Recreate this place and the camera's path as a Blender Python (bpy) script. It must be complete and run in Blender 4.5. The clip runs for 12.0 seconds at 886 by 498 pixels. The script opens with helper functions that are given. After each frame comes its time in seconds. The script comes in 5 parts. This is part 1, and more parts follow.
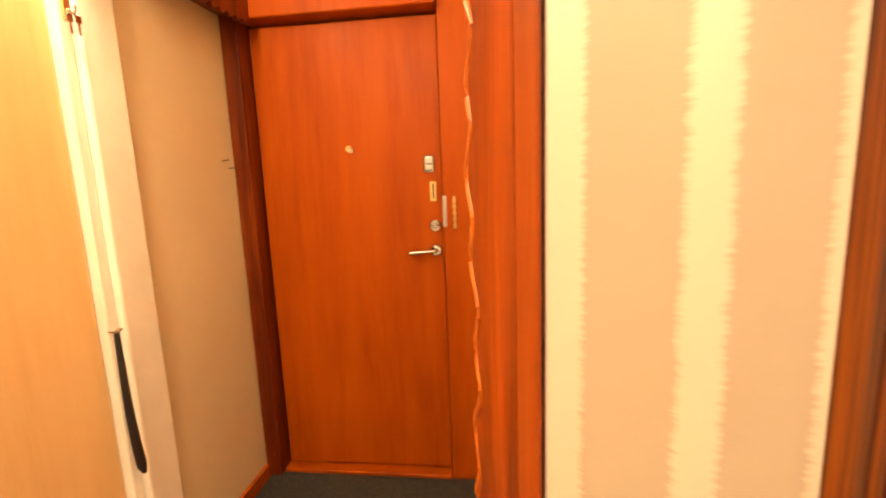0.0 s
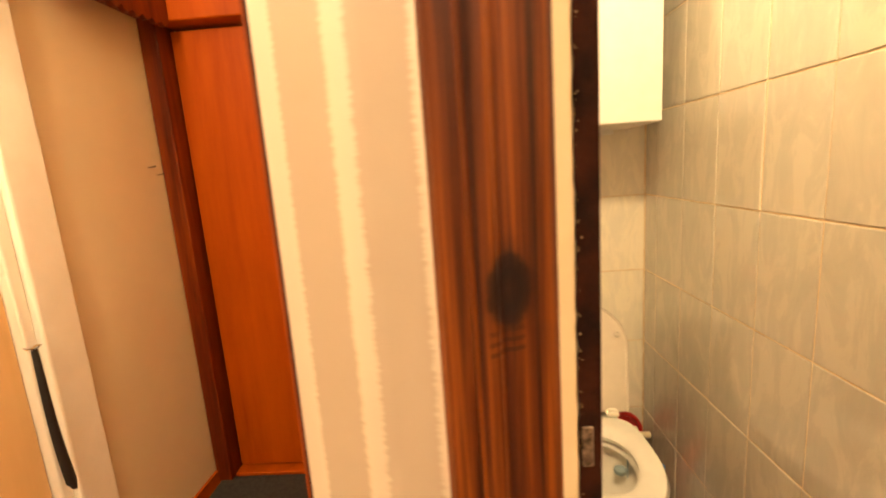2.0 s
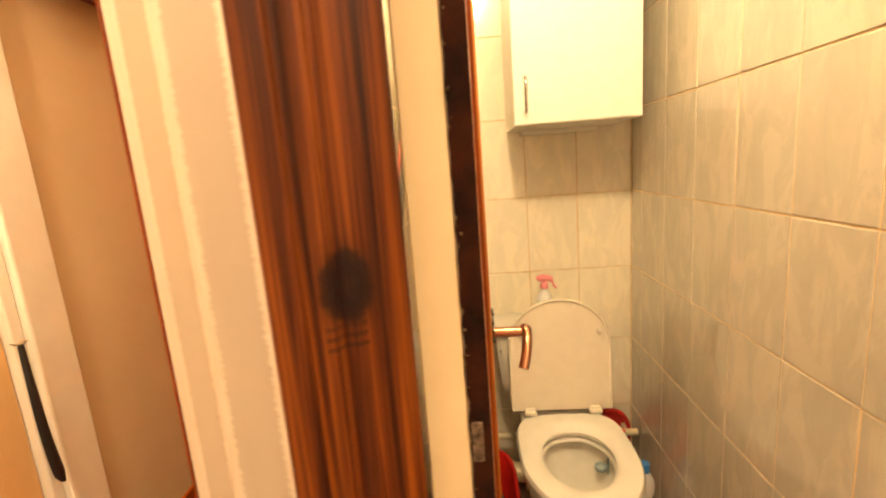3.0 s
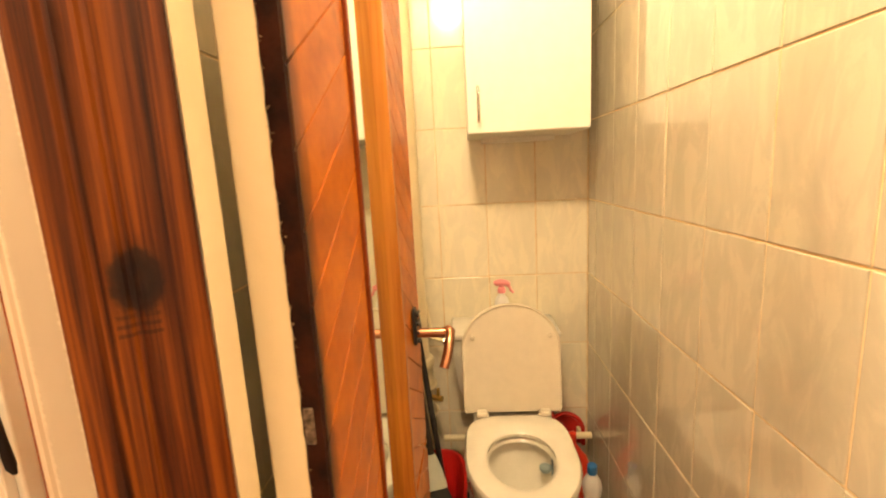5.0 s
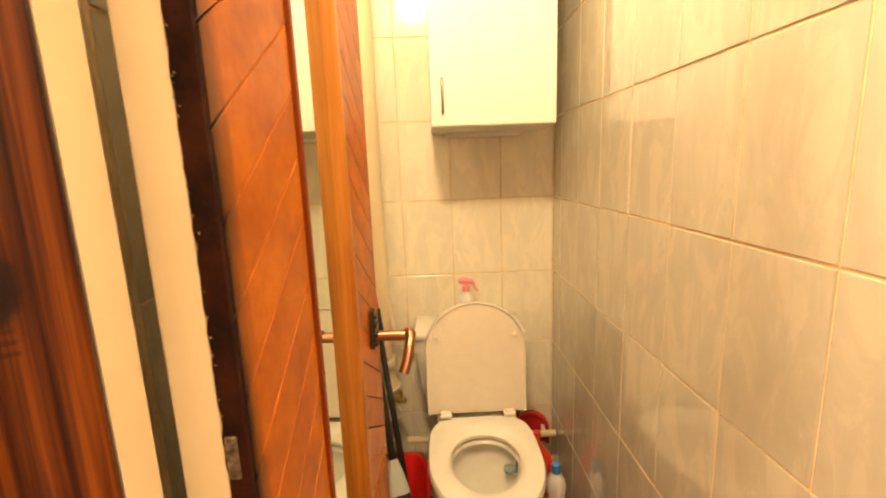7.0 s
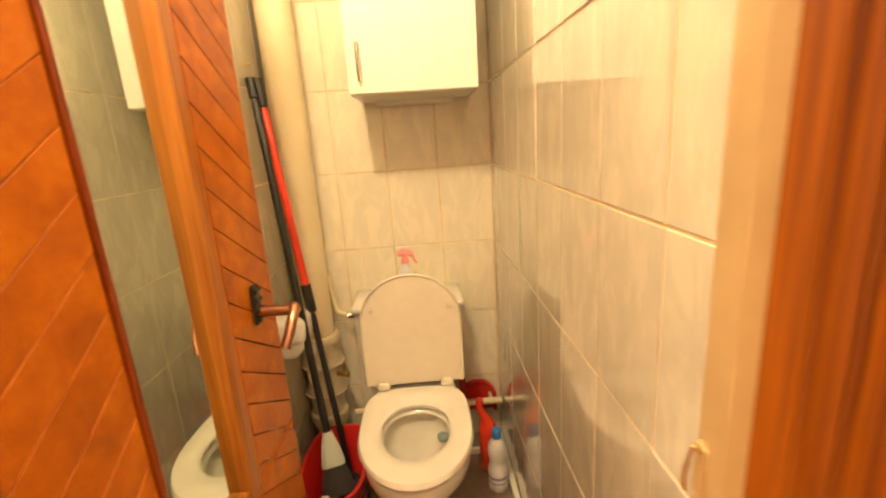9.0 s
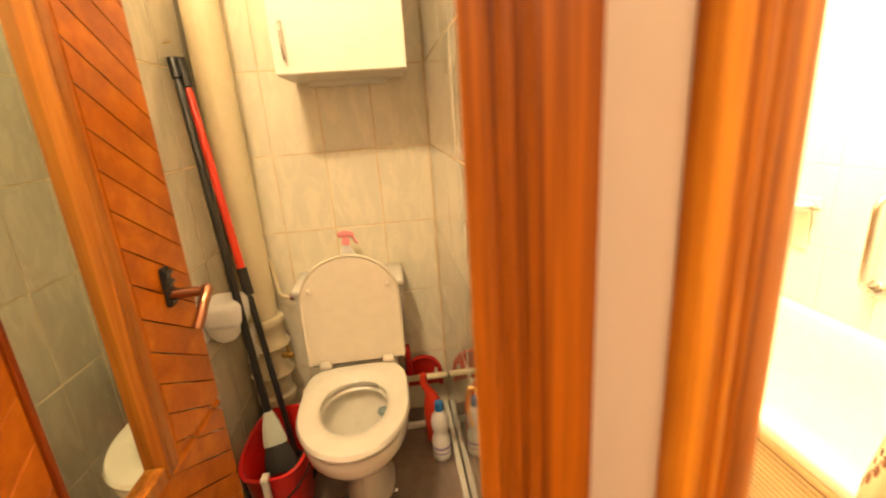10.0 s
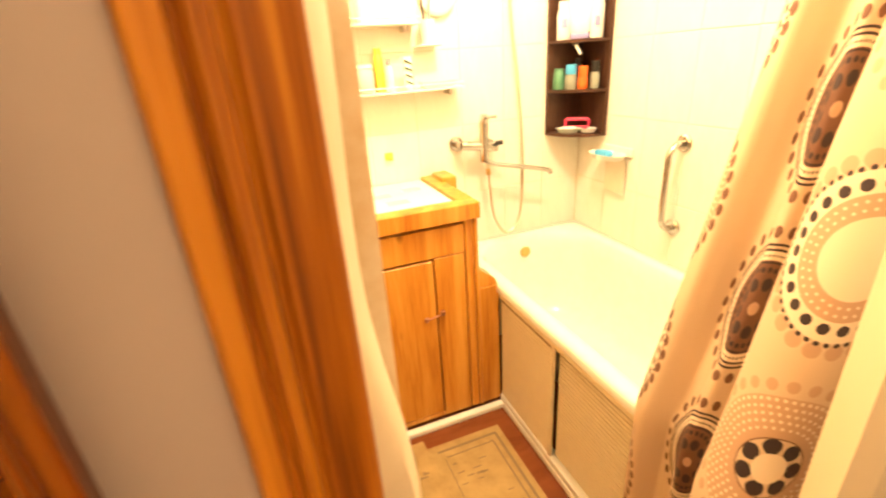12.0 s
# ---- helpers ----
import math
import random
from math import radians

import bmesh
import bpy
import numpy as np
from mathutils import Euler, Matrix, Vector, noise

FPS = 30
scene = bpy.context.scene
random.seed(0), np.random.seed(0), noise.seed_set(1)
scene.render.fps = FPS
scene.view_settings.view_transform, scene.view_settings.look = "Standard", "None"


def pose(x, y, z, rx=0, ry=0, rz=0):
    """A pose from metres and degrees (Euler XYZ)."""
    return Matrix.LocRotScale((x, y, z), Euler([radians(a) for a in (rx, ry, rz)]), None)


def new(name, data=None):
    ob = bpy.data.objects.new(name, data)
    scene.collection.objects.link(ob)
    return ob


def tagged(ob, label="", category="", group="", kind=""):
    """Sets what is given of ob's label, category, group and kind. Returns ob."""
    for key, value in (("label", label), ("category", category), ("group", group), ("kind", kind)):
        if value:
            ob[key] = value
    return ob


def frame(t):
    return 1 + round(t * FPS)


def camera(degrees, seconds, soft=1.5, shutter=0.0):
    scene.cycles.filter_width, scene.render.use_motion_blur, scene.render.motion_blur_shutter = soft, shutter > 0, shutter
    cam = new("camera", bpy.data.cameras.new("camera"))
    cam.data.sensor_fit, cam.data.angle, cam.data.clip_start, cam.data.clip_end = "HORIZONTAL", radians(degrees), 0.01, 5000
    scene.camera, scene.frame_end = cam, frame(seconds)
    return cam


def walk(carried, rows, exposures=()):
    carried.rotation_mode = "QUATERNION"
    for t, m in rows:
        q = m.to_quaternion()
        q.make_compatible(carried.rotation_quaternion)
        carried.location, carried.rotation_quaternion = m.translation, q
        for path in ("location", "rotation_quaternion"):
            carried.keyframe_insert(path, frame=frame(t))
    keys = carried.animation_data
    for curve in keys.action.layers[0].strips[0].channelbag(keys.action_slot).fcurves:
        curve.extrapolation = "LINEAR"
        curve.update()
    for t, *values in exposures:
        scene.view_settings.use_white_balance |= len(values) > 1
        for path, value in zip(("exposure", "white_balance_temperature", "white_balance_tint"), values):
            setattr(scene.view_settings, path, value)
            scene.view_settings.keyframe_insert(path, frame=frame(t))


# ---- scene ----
cam = camera(89.4, 12.0, soft=2.0, shutter=0.7)
PATH = [
    (0, pose(0.198, 0.0345, 1.404, 80.79, 2.12, 6.78)),
    (0.5, pose(0.2153, 0.0215, 1.409, 80.68, 1.65, 4.50)),
    (1, pose(0.2394, 0.0030, 1.4105, 80.25, 2.10, 2.56)),
    (1.5, pose(0.2834, -0.0041, 1.4165, 80.25, 2.50, 2.45)),
    (2, pose(0.3326, 0.0003, 1.4165, 79.74, 4.00, 2.19)),
    (2.5, pose(0.3758, 0.0027, 1.4098, 79.54, 4.42, 2.46)),
    (3, pose(0.4178, 0.0027, 1.4102, 79.41, 4.34, 3.22)),
    (5, pose(0.5432, -0.0250, 1.4084, 79.85, 2.97, 2.62)),
    (5.5, pose(0.5647, -0.0282, 1.4060, 79.97, 2.65, 2.25)),
    (6, pose(0.5618, -0.0095, 1.4089, 79.80, 2.23, 1.04)),
    (6.5, pose(0.5447, 0.0093, 1.4075, 79.54, 1.76, -1.24)),
    (8.5, pose(0.6746, 0.0387, 1.3803, 77.06, 2.68, -1.88)),
    (9, pose(0.7423, 0.0331, 1.3816, 75.75, 3.65, -3.18)),
    (9.5, pose(0.7953, 0.0177, 1.3742, 74.67, 3.84, -5.20)),
    (10, pose(0.8470, -0.0080, 1.3745, 73.17, 3.90, -7.25)),
    (10.5, pose(0.8931, -0.0143, 1.3516, 71.99, 4.84, -9.54)),
    (11, pose(0.9426, -0.0125, 1.3495, 70.10, 4.64, -12.92)),
    (11.5, pose(0.9862, -0.0288, 1.3762, 68.45, 4.75, -16.89)),
    (12, pose(1.0265, -0.0180, 1.3750, 66.93, 3.65, -21.38)),
]

walk(cam, PATH, exposures=[(0, 0.22), (0.8, 0.05), (1.5, 0.0), (9.5, 0.0), (11.3, 0.0), (12, -0.65)])

# ---- world and lamps ----
world = bpy.data.worlds.new("world")
scene.world = world
world.use_nodes = True
world.node_tree.nodes["Background"].inputs[0].default_value = (0.5, 0.4, 0.3, 1)
world.node_tree.nodes["Background"].inputs[1].default_value = 0.02

WARM = (1.0, 0.72, 0.42)


def lamp(name, place, power, size, colour=WARM):
    data = bpy.data.lights.new(name, "POINT")
    data.energy, data.shadow_soft_size, data.color = power, size, colour
    ob = new(name, data)
    ob.matrix_world = pose(*place)
    return ob


lamp("hall_bulb", (-0.50, -0.20, 2.33), 70, 0.07)
lamp("niche_bulb", (-0.77, 0.97, 2.30), 26, 0.04)
# Unseen lamp, added to brighten the casings and the toilet from the east.
lamp("corridor_fill", (1.45, -0.75, 2.33), 42, 0.07)
lamp("toilet_bulb", (0.49, 0.34, 2.38), 58, 0.06, (1.0, 0.76, 0.44))
lamp("bathroom_bulb", (1.70, 0.95, 2.30), 158, 0.08, (1.0, 0.78, 0.48))


# ---- materials ----
def material(name, rough=0.6, metal=0.0, base=(0.8, 0.8, 0.8)):
    m = bpy.data.materials.new(name)
    m.use_nodes = True
    b = m.node_tree.nodes["Principled BSDF"]
    b.inputs["Base Color"].default_value = (*base, 1)
    b.inputs["Roughness"].default_value = rough
    b.inputs["Metallic"].default_value = metal
    return m, m.node_tree.nodes, m.node_tree.links, b


def ramp(nodes, stops):
    r = nodes.new("ShaderNodeValToRGB")
    while len(r.color_ramp.elements) < len(stops):
        r.color_ramp.elements.new(0.5)
    for e, (p, c) in zip(r.color_ramp.elements, stops):
        e.position, e.color = p, (*c, 1)
    return r


def mapped(nodes, links, scale, turn=(0, 0, 0), per_object=0.0):
    tc = nodes.new("ShaderNodeTexCoord")
    mp = nodes.new("ShaderNodeMapping")
    mp.inputs["Scale"].default_value = scale
    mp.inputs["Rotation"].default_value = turn
    links.new(tc.outputs["Object"], mp.inputs["Vector"])
    if per_object:
        info = nodes.new("ShaderNodeObjectInfo")
        mul = nodes.new("ShaderNodeMath")
        mul.operation = "MULTIPLY"
        mul.inputs[1].default_value = per_object
        links.new(info.outputs["Random"], mul.inputs[0])
        links.new(mul.outputs[0], mp.inputs["Location"])
    return mp


def noisy(nodes, links, mp, scale, detail=4.0, rough=0.6, distort=0.0):
    n = nodes.new("ShaderNodeTexNoise")
    n.inputs["Scale"].default_value = scale
    n.inputs["Detail"].default_value = detail
    n.inputs["Roughness"].default_value = rough
    n.inputs["Distortion"].default_value = distort
    links.new(mp.outputs[0], n.inputs["Vector"])
    return n


def bump(nodes, links, b, source, strength, distance=0.002):
    u = nodes.new("ShaderNodeBump")
    u.inputs["Strength"].default_value = strength
    u.inputs["Distance"].default_value = distance
    links.new(source, u.inputs["Height"])
    links.new(u.outputs[0], b.inputs["Normal"])


def paint(name, c1, c2, rough=0.5, scale=6, bumps=0.3, fine=60, metal=0.0, distance=0.001):
    """Two-scale mottled surface."""
    m, nodes, links, b = material(name, rough, metal)
    mp = mapped(nodes, links, (1, 1, 1))
    n = noisy(nodes, links, mp, scale, 5)
    r = ramp(nodes, [(0.3, c1), (0.7, c2)])
    links.new(n.outputs["Fac"], r.inputs["Fac"])
    links.new(r.outputs[0], b.inputs["Base Color"])
    if bumps:
        f = noisy(nodes, links, mp, fine, 3)
        bump(nodes, links, b, f.outputs["Fac"], bumps, distance)
    return m


def wood(name, dark, mid, light, grain=(22, 22, 1.4), rough=0.35, turn=(0, 0, 0), per_object=0.0, bumps=0.25, coat=0.3, knots=False, stops=(0.42, 0.62, 0.85)):
    """Wood with long grain; grain is the stretch of the pattern along each axis."""
    m, nodes, links, b = material(name, rough)
    mp = mapped(nodes, links, grain, turn, per_object)
    n = noisy(nodes, links, mp, 1.0, 6, 0.55, 0.6)
    mp2 = mapped(nodes, links, tuple(g * 5 for g in grain), turn, per_object)
    n2 = noisy(nodes, links, mp2, 1.0, 3, 0.6)
    mix = nodes.new("ShaderNodeMath")
    mix.operation = "MULTIPLY_ADD"
    mix.inputs[1].default_value = 0.35
    links.new(n2.outputs["Fac"], mix.inputs[0])
    links.new(n.outputs["Fac"], mix.inputs[2])
    r = ramp(nodes, list(zip(stops, (dark, mid, light))))
    links.new(mix.outputs[0], r.inputs["Fac"])
    last = r.outputs[0]
    if knots:
        mk = mapped(nodes, links, (9, 9, 3.3), turn, per_object)
        v = nodes.new("ShaderNodeTexVoronoi")
        v.inputs["Scale"].default_value = 1.0
        links.new(mk.outputs[0], v.inputs["Vector"])
        kr = ramp(nodes, [(0.05, (1, 1, 1)), (0.16, (0, 0, 0))])
        links.new(v.outputs["Distance"], kr.inputs["Fac"])
        mx = nodes.new("ShaderNodeMixRGB")
        mx.inputs[2].default_value = (*[c * 0.35 for c in dark], 1)
        links.new(kr.outputs[0], mx.inputs[0])
        links.new(last, mx.inputs[1])
        last = mx.outputs[0]
    links.new(last, b.inputs["Base Color"])
    b.inputs["Coat Weight"].default_value = coat
    b.inputs["Coat Roughness"].default_value = 0.25
    b.inputs["Specular IOR Level"].default_value = 0.2
    bump(nodes, links, b, mix.outputs[0], bumps, 0.002)
    return m


def marble_tile(name, base, vein, rough=0.12):
    m, nodes, links, b = material(name, rough)
    mp = mapped(nodes, links, (16, 16, 6), (0.7, 0.5, 0.4), 9.0)
    n = noisy(nodes, links, mp, 1.0, 7, 0.65, 0.8)
    r = ramp(nodes, [(0.30, vein), (0.50, tuple(0.5 * (a + c) for a, c in zip(base, vein))), (0.56, base)])
    links.new(n.outputs["Fac"], r.inputs["Fac"])
    links.new(r.outputs[0], b.inputs["Base Color"])
    f = noisy(nodes, links, mp, 0.6, 2)
    bump(nodes, links, b, f.outputs["Fac"], 0.04, 0.003)
    return m


def plain(name, colour, rough=0.4, metal=0.0, coat=0.0, clear=0.0):
    m, nodes, links, b = material(name, rough, metal)
    mp = mapped(nodes, links, (1, 1, 1))
    n = noisy(nodes, links, mp, 25, 3)
    r = ramp(nodes, [(0.3, tuple(c * 0.94 for c in colour)), (0.7, colour)])
    links.new(n.outputs["Fac"], r.inputs["Fac"])
    links.new(r.outputs[0], b.inputs["Base Color"])
    b.inputs["Coat Weight"].default_value = coat
    b.inputs["Transmission Weight"].default_value = clear
    return m


M = dict(
    door=wood("door_veneer", (0.26, 0.040, 0.0004), (0.32, 0.054, 0.0004), (0.37, 0.068, 0.0005), (9, 9, 0.9), 0.5, bumps=0.05, coat=0.02),
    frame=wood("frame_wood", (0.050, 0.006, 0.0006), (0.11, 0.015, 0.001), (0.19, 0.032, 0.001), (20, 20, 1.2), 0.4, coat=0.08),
    live=wood("live_edge_wood", (0.055, 0.007, 0.0006), (0.17, 0.026, 0.001), (0.30, 0.054, 0.002), (30, 30, 2.0), 0.35, coat=0.15, knots=True, bumps=0.5),
    trim=wood("casing_wood", (0.018, 0.003, 0.0004), (0.070, 0.013, 0.0009), (0.20, 0.050, 0.003), (75, 75, 1.2), 0.5, bumps=0.6, coat=0.03, stops=(0.57, 0.66, 0.79)),
    trimlight=wood("light_casing_wood", (0.19, 0.048, 0.003), (0.36, 0.105, 0.006), (0.56, 0.21, 0.015), (75, 75, 1.2), 0.35, bumps=0.6, stops=(0.52, 0.66, 0.82)),
    pine=wood("plank_pine", (0.22, 0.046, 0.0012), (0.36, 0.088, 0.002), (0.50, 0.150, 0.004), (14, 14, 14), 0.4, coat=0.03, stops=(0.36, 0.66, 0.96), per_object=30.0, bumps=0.12),
    stile=wood("stile_pine", (0.14, 0.038, 0.003), (0.27, 0.082, 0.007), (0.40, 0.145, 0.016), (40, 40, 1.6), 0.35),
    cabinet=wood("cabinet_pine", (0.38, 0.125, 0.012), (0.55, 0.225, 0.028), (0.68, 0.33, 0.06), (18, 18, 1.2), 0.4, knots=True),
    burnt=paint("dirty_dark_edge", (0.003, 0.0015, 0.001), (0.045, 0.011, 0.004), 0.85, 22, 1.0, 160),
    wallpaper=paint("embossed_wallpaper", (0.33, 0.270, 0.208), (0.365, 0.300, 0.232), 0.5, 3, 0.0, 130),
    niche=paint("beige_wallpaper", (0.65, 0.535, 0.34), (0.70, 0.58, 0.385), 0.55, 2, 0.25, 90),
    hall=paint("hall_wallpaper", (0.66, 0.60, 0.555), (0.74, 0.67, 0.62), 0.6, 2, 0.2, 90),
    cream=paint("cream_gloss_paint", (0.74, 0.62, 0.40), (0.80, 0.68, 0.46), 0.35, 9, 0.35, 70),
    white=paint("white_gloss_paint", (0.80, 0.77, 0.68), (0.86, 0.83, 0.74), 0.35, 9, 0.3, 60),
    ceiling=paint("ceiling_white", (0.78, 0.76, 0.72), (0.82, 0.80, 0.76), 0.8, 3, 0.2, 80),
    beechdoor=wood("beech_laminate", (0.62, 0.38, 0.16), (0.68, 0.43, 0.19), (0.72, 0.47, 0.22), (8, 8, 0.8), 0.4, bumps=0.03, coat=0.1),
    # Side-wall tile is the back tile toned darker, standing in for dimmer light.
    tile=marble_tile("shaded_marbled_tile", (0.62, 0.565, 0.45), (0.51, 0.475, 0.385), 0.07),
    backtile=marble_tile("lit_cream_marbled_tile", (0.85, 0.78, 0.61), (0.74, 0.69, 0.55), 0.10),
    bathtile=marble_tile("cream_bath_tile", (0.84, 0.80, 0.70), (0.80, 0.76, 0.66), 0.2),
    grout=paint("grout", (0.66, 0.46, 0.22), (0.82, 0.70, 0.48), 0.8, 20, 0.4, 120),
    bathgrout=paint("bath_grout", (0.74, 0.66, 0.50), (0.80, 0.73, 0.58), 0.8, 20, 0.3, 120),
    porcelain=plain("porcelain", (0.84, 0.80, 0.70), 0.12, coat=0.5),
    seat=plain("seat_plastic", (0.84, 0.755, 0.61), 0.25),
    enamel=plain("bath_enamel", (0.86, 0.83, 0.74), 0.15, coat=0.4),
    laminate=plain("white_laminate", (0.82, 0.80, 0.72), 0.3),
    pipe=paint("painted_pipe", (0.74, 0.64, 0.42), (0.80, 0.70, 0.48), 0.35, 12, 0.5, 40),
    mirror=material("mirror_silver", 0.02, 1.0, (0.72, 0.78, 0.70))[0],
    chrome=plain("chrome", (0.52, 0.50, 0.47), 0.15, 1.0),
    copper=plain("copper_handle", (0.42, 0.20, 0.11), 0.30, 1.0),
    brass=plain("brass", (0.70, 0.48, 0.18), 0.3, 1.0),
    black=plain("black_plastic", (0.014, 0.013, 0.012), 0.35),
    red=plain("red_plastic", (0.55, 0.015, 0.012), 0.3),
    scarlet=plain("red_lacquer", (0.75, 0.05, 0.02), 0.3),
    blue=plain("blue_cap", (0.03, 0.20, 0.55), 0.35),
    pink=plain("pink_plastic", (0.85, 0.30, 0.32), 0.4),
    bottle=plain("white_bottle", (0.82, 0.80, 0.78), 0.3),
    label=plain("violet_label", (0.30, 0.26, 0.50), 0.4),
    green=plain("pale_green_plastic", (0.45, 0.60, 0.45), 0.4),
    grey=plain("pale_grey_plastic", (0.55, 0.60, 0.52), 0.4),
    darkfloor=paint("dark_mat", (0.015, 0.015, 0.014), (0.04, 0.04, 0.035), 0.8, 60, 0.8, 300),
    lino=wood("brown_linoleum", (0.13, 0.032, 0.009), (0.17, 0.044, 0.012), (0.21, 0.06, 0.018), (3, 12, 3), 0.4),
    wcfloor=paint("toilet_floor", (0.20, 0.14, 0.11), (0.32, 0.24, 0.19), 0.4, 14, 0.3, 80),
    wenge=wood("dark_shelf", (0.030, 0.012, 0.007), (0.05, 0.02, 0.011), (0.08, 0.033, 0.018), (14, 14, 2), 0.4),
    panel=plain("cream_panel", (0.84, 0.72, 0.50), 0.4),
    panelback=plain("brown_panel_back", (0.42, 0.31, 0.19), 0.7),
    paper=paint("toilet_paper", (0.78, 0.74, 0.68), (0.84, 0.80, 0.74), 0.9, 20, 0.4, 200),
    yellow=plain("yellow_plastic", (0.80, 0.60, 0.08), 0.4),
    orange=plain("orange_plastic", (0.80, 0.14, 0.02), 0.35),
    skyblue=plain("blue_plastic", (0.08, 0.42, 0.75), 0.35),
    darkgrey=plain("dark_bristle", (0.03, 0.028, 0.025), 0.8),
    edgeglint=wood("edge_highlight_wood", (0.24, 0.042, 0.003), (0.38, 0.085, 0.006), (0.48, 0.135, 0.012), (30, 30, 6), 0.35),
    hose=plain("steel_hose", (0.72, 0.64, 0.50), 0.3, 0.8),
)


M["jamb"] = paint("tan_jamb_paint", (0.38, 0.25, 0.11), (0.47, 0.32, 0.15), 0.45, 14, 0.4, 90)
M["post"] = wood("post_wood", (0.13, 0.019, 0.001), (0.20, 0.034, 0.0014), (0.26, 0.050, 0.002), (20, 20, 2.0), 0.4, coat=0.05, bumps=0.3)
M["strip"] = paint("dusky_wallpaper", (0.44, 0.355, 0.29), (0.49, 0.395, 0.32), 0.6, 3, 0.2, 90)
M["bottlegreen"] = plain("green_bottle", (0.10, 0.26, 0.15), 0.35)
M["murky"] = plain("grey_clear_bottle", (0.26, 0.27, 0.22), 0.3)
M["door"].node_tree.nodes["Principled BSDF"].inputs["Specular IOR Level"].default_value = 0.10
M["freshener"] = plain("dull_blue_block", (0.28, 0.35, 0.36), 0.4)
M["trimdark"] = wood("dark_casing_wood", (0.048, 0.009, 0.0006), (0.120, 0.025, 0.001), (0.26, 0.070, 0.002), (75, 75, 1.2), 0.4, bumps=0.4, coat=0.1)
M["tile"].node_tree.nodes["Principled BSDF"].inputs["Coat Weight"].default_value = 0.7
M["burnt"].node_tree.nodes["Principled BSDF"].inputs["Specular IOR Level"].default_value = 0.15
M["hinge"] = paint("tarnished_steel", (0.02, 0.015, 0.012), (0.30, 0.22, 0.15), 0.45, 160, 0.8, 200, 0.4)
M["lilac"] = plain("pale_pink_jar", (0.70, 0.52, 0.50), 0.4)
M["hotpink"] = plain("hot_pink_plastic", (0.70, 0.05, 0.12), 0.35)
M["darkgreen"] = plain("dark_green_print", (0.03, 0.10, 0.05), 0.4)
M["matpaper"] = paint("worn_print_paper", (0.28, 0.175, 0.055), (0.42, 0.275, 0.10), 0.7, 12, 0.3, 90)
M["matprint"] = plain("faded_brown_print", (0.20, 0.13, 0.06), 0.7)


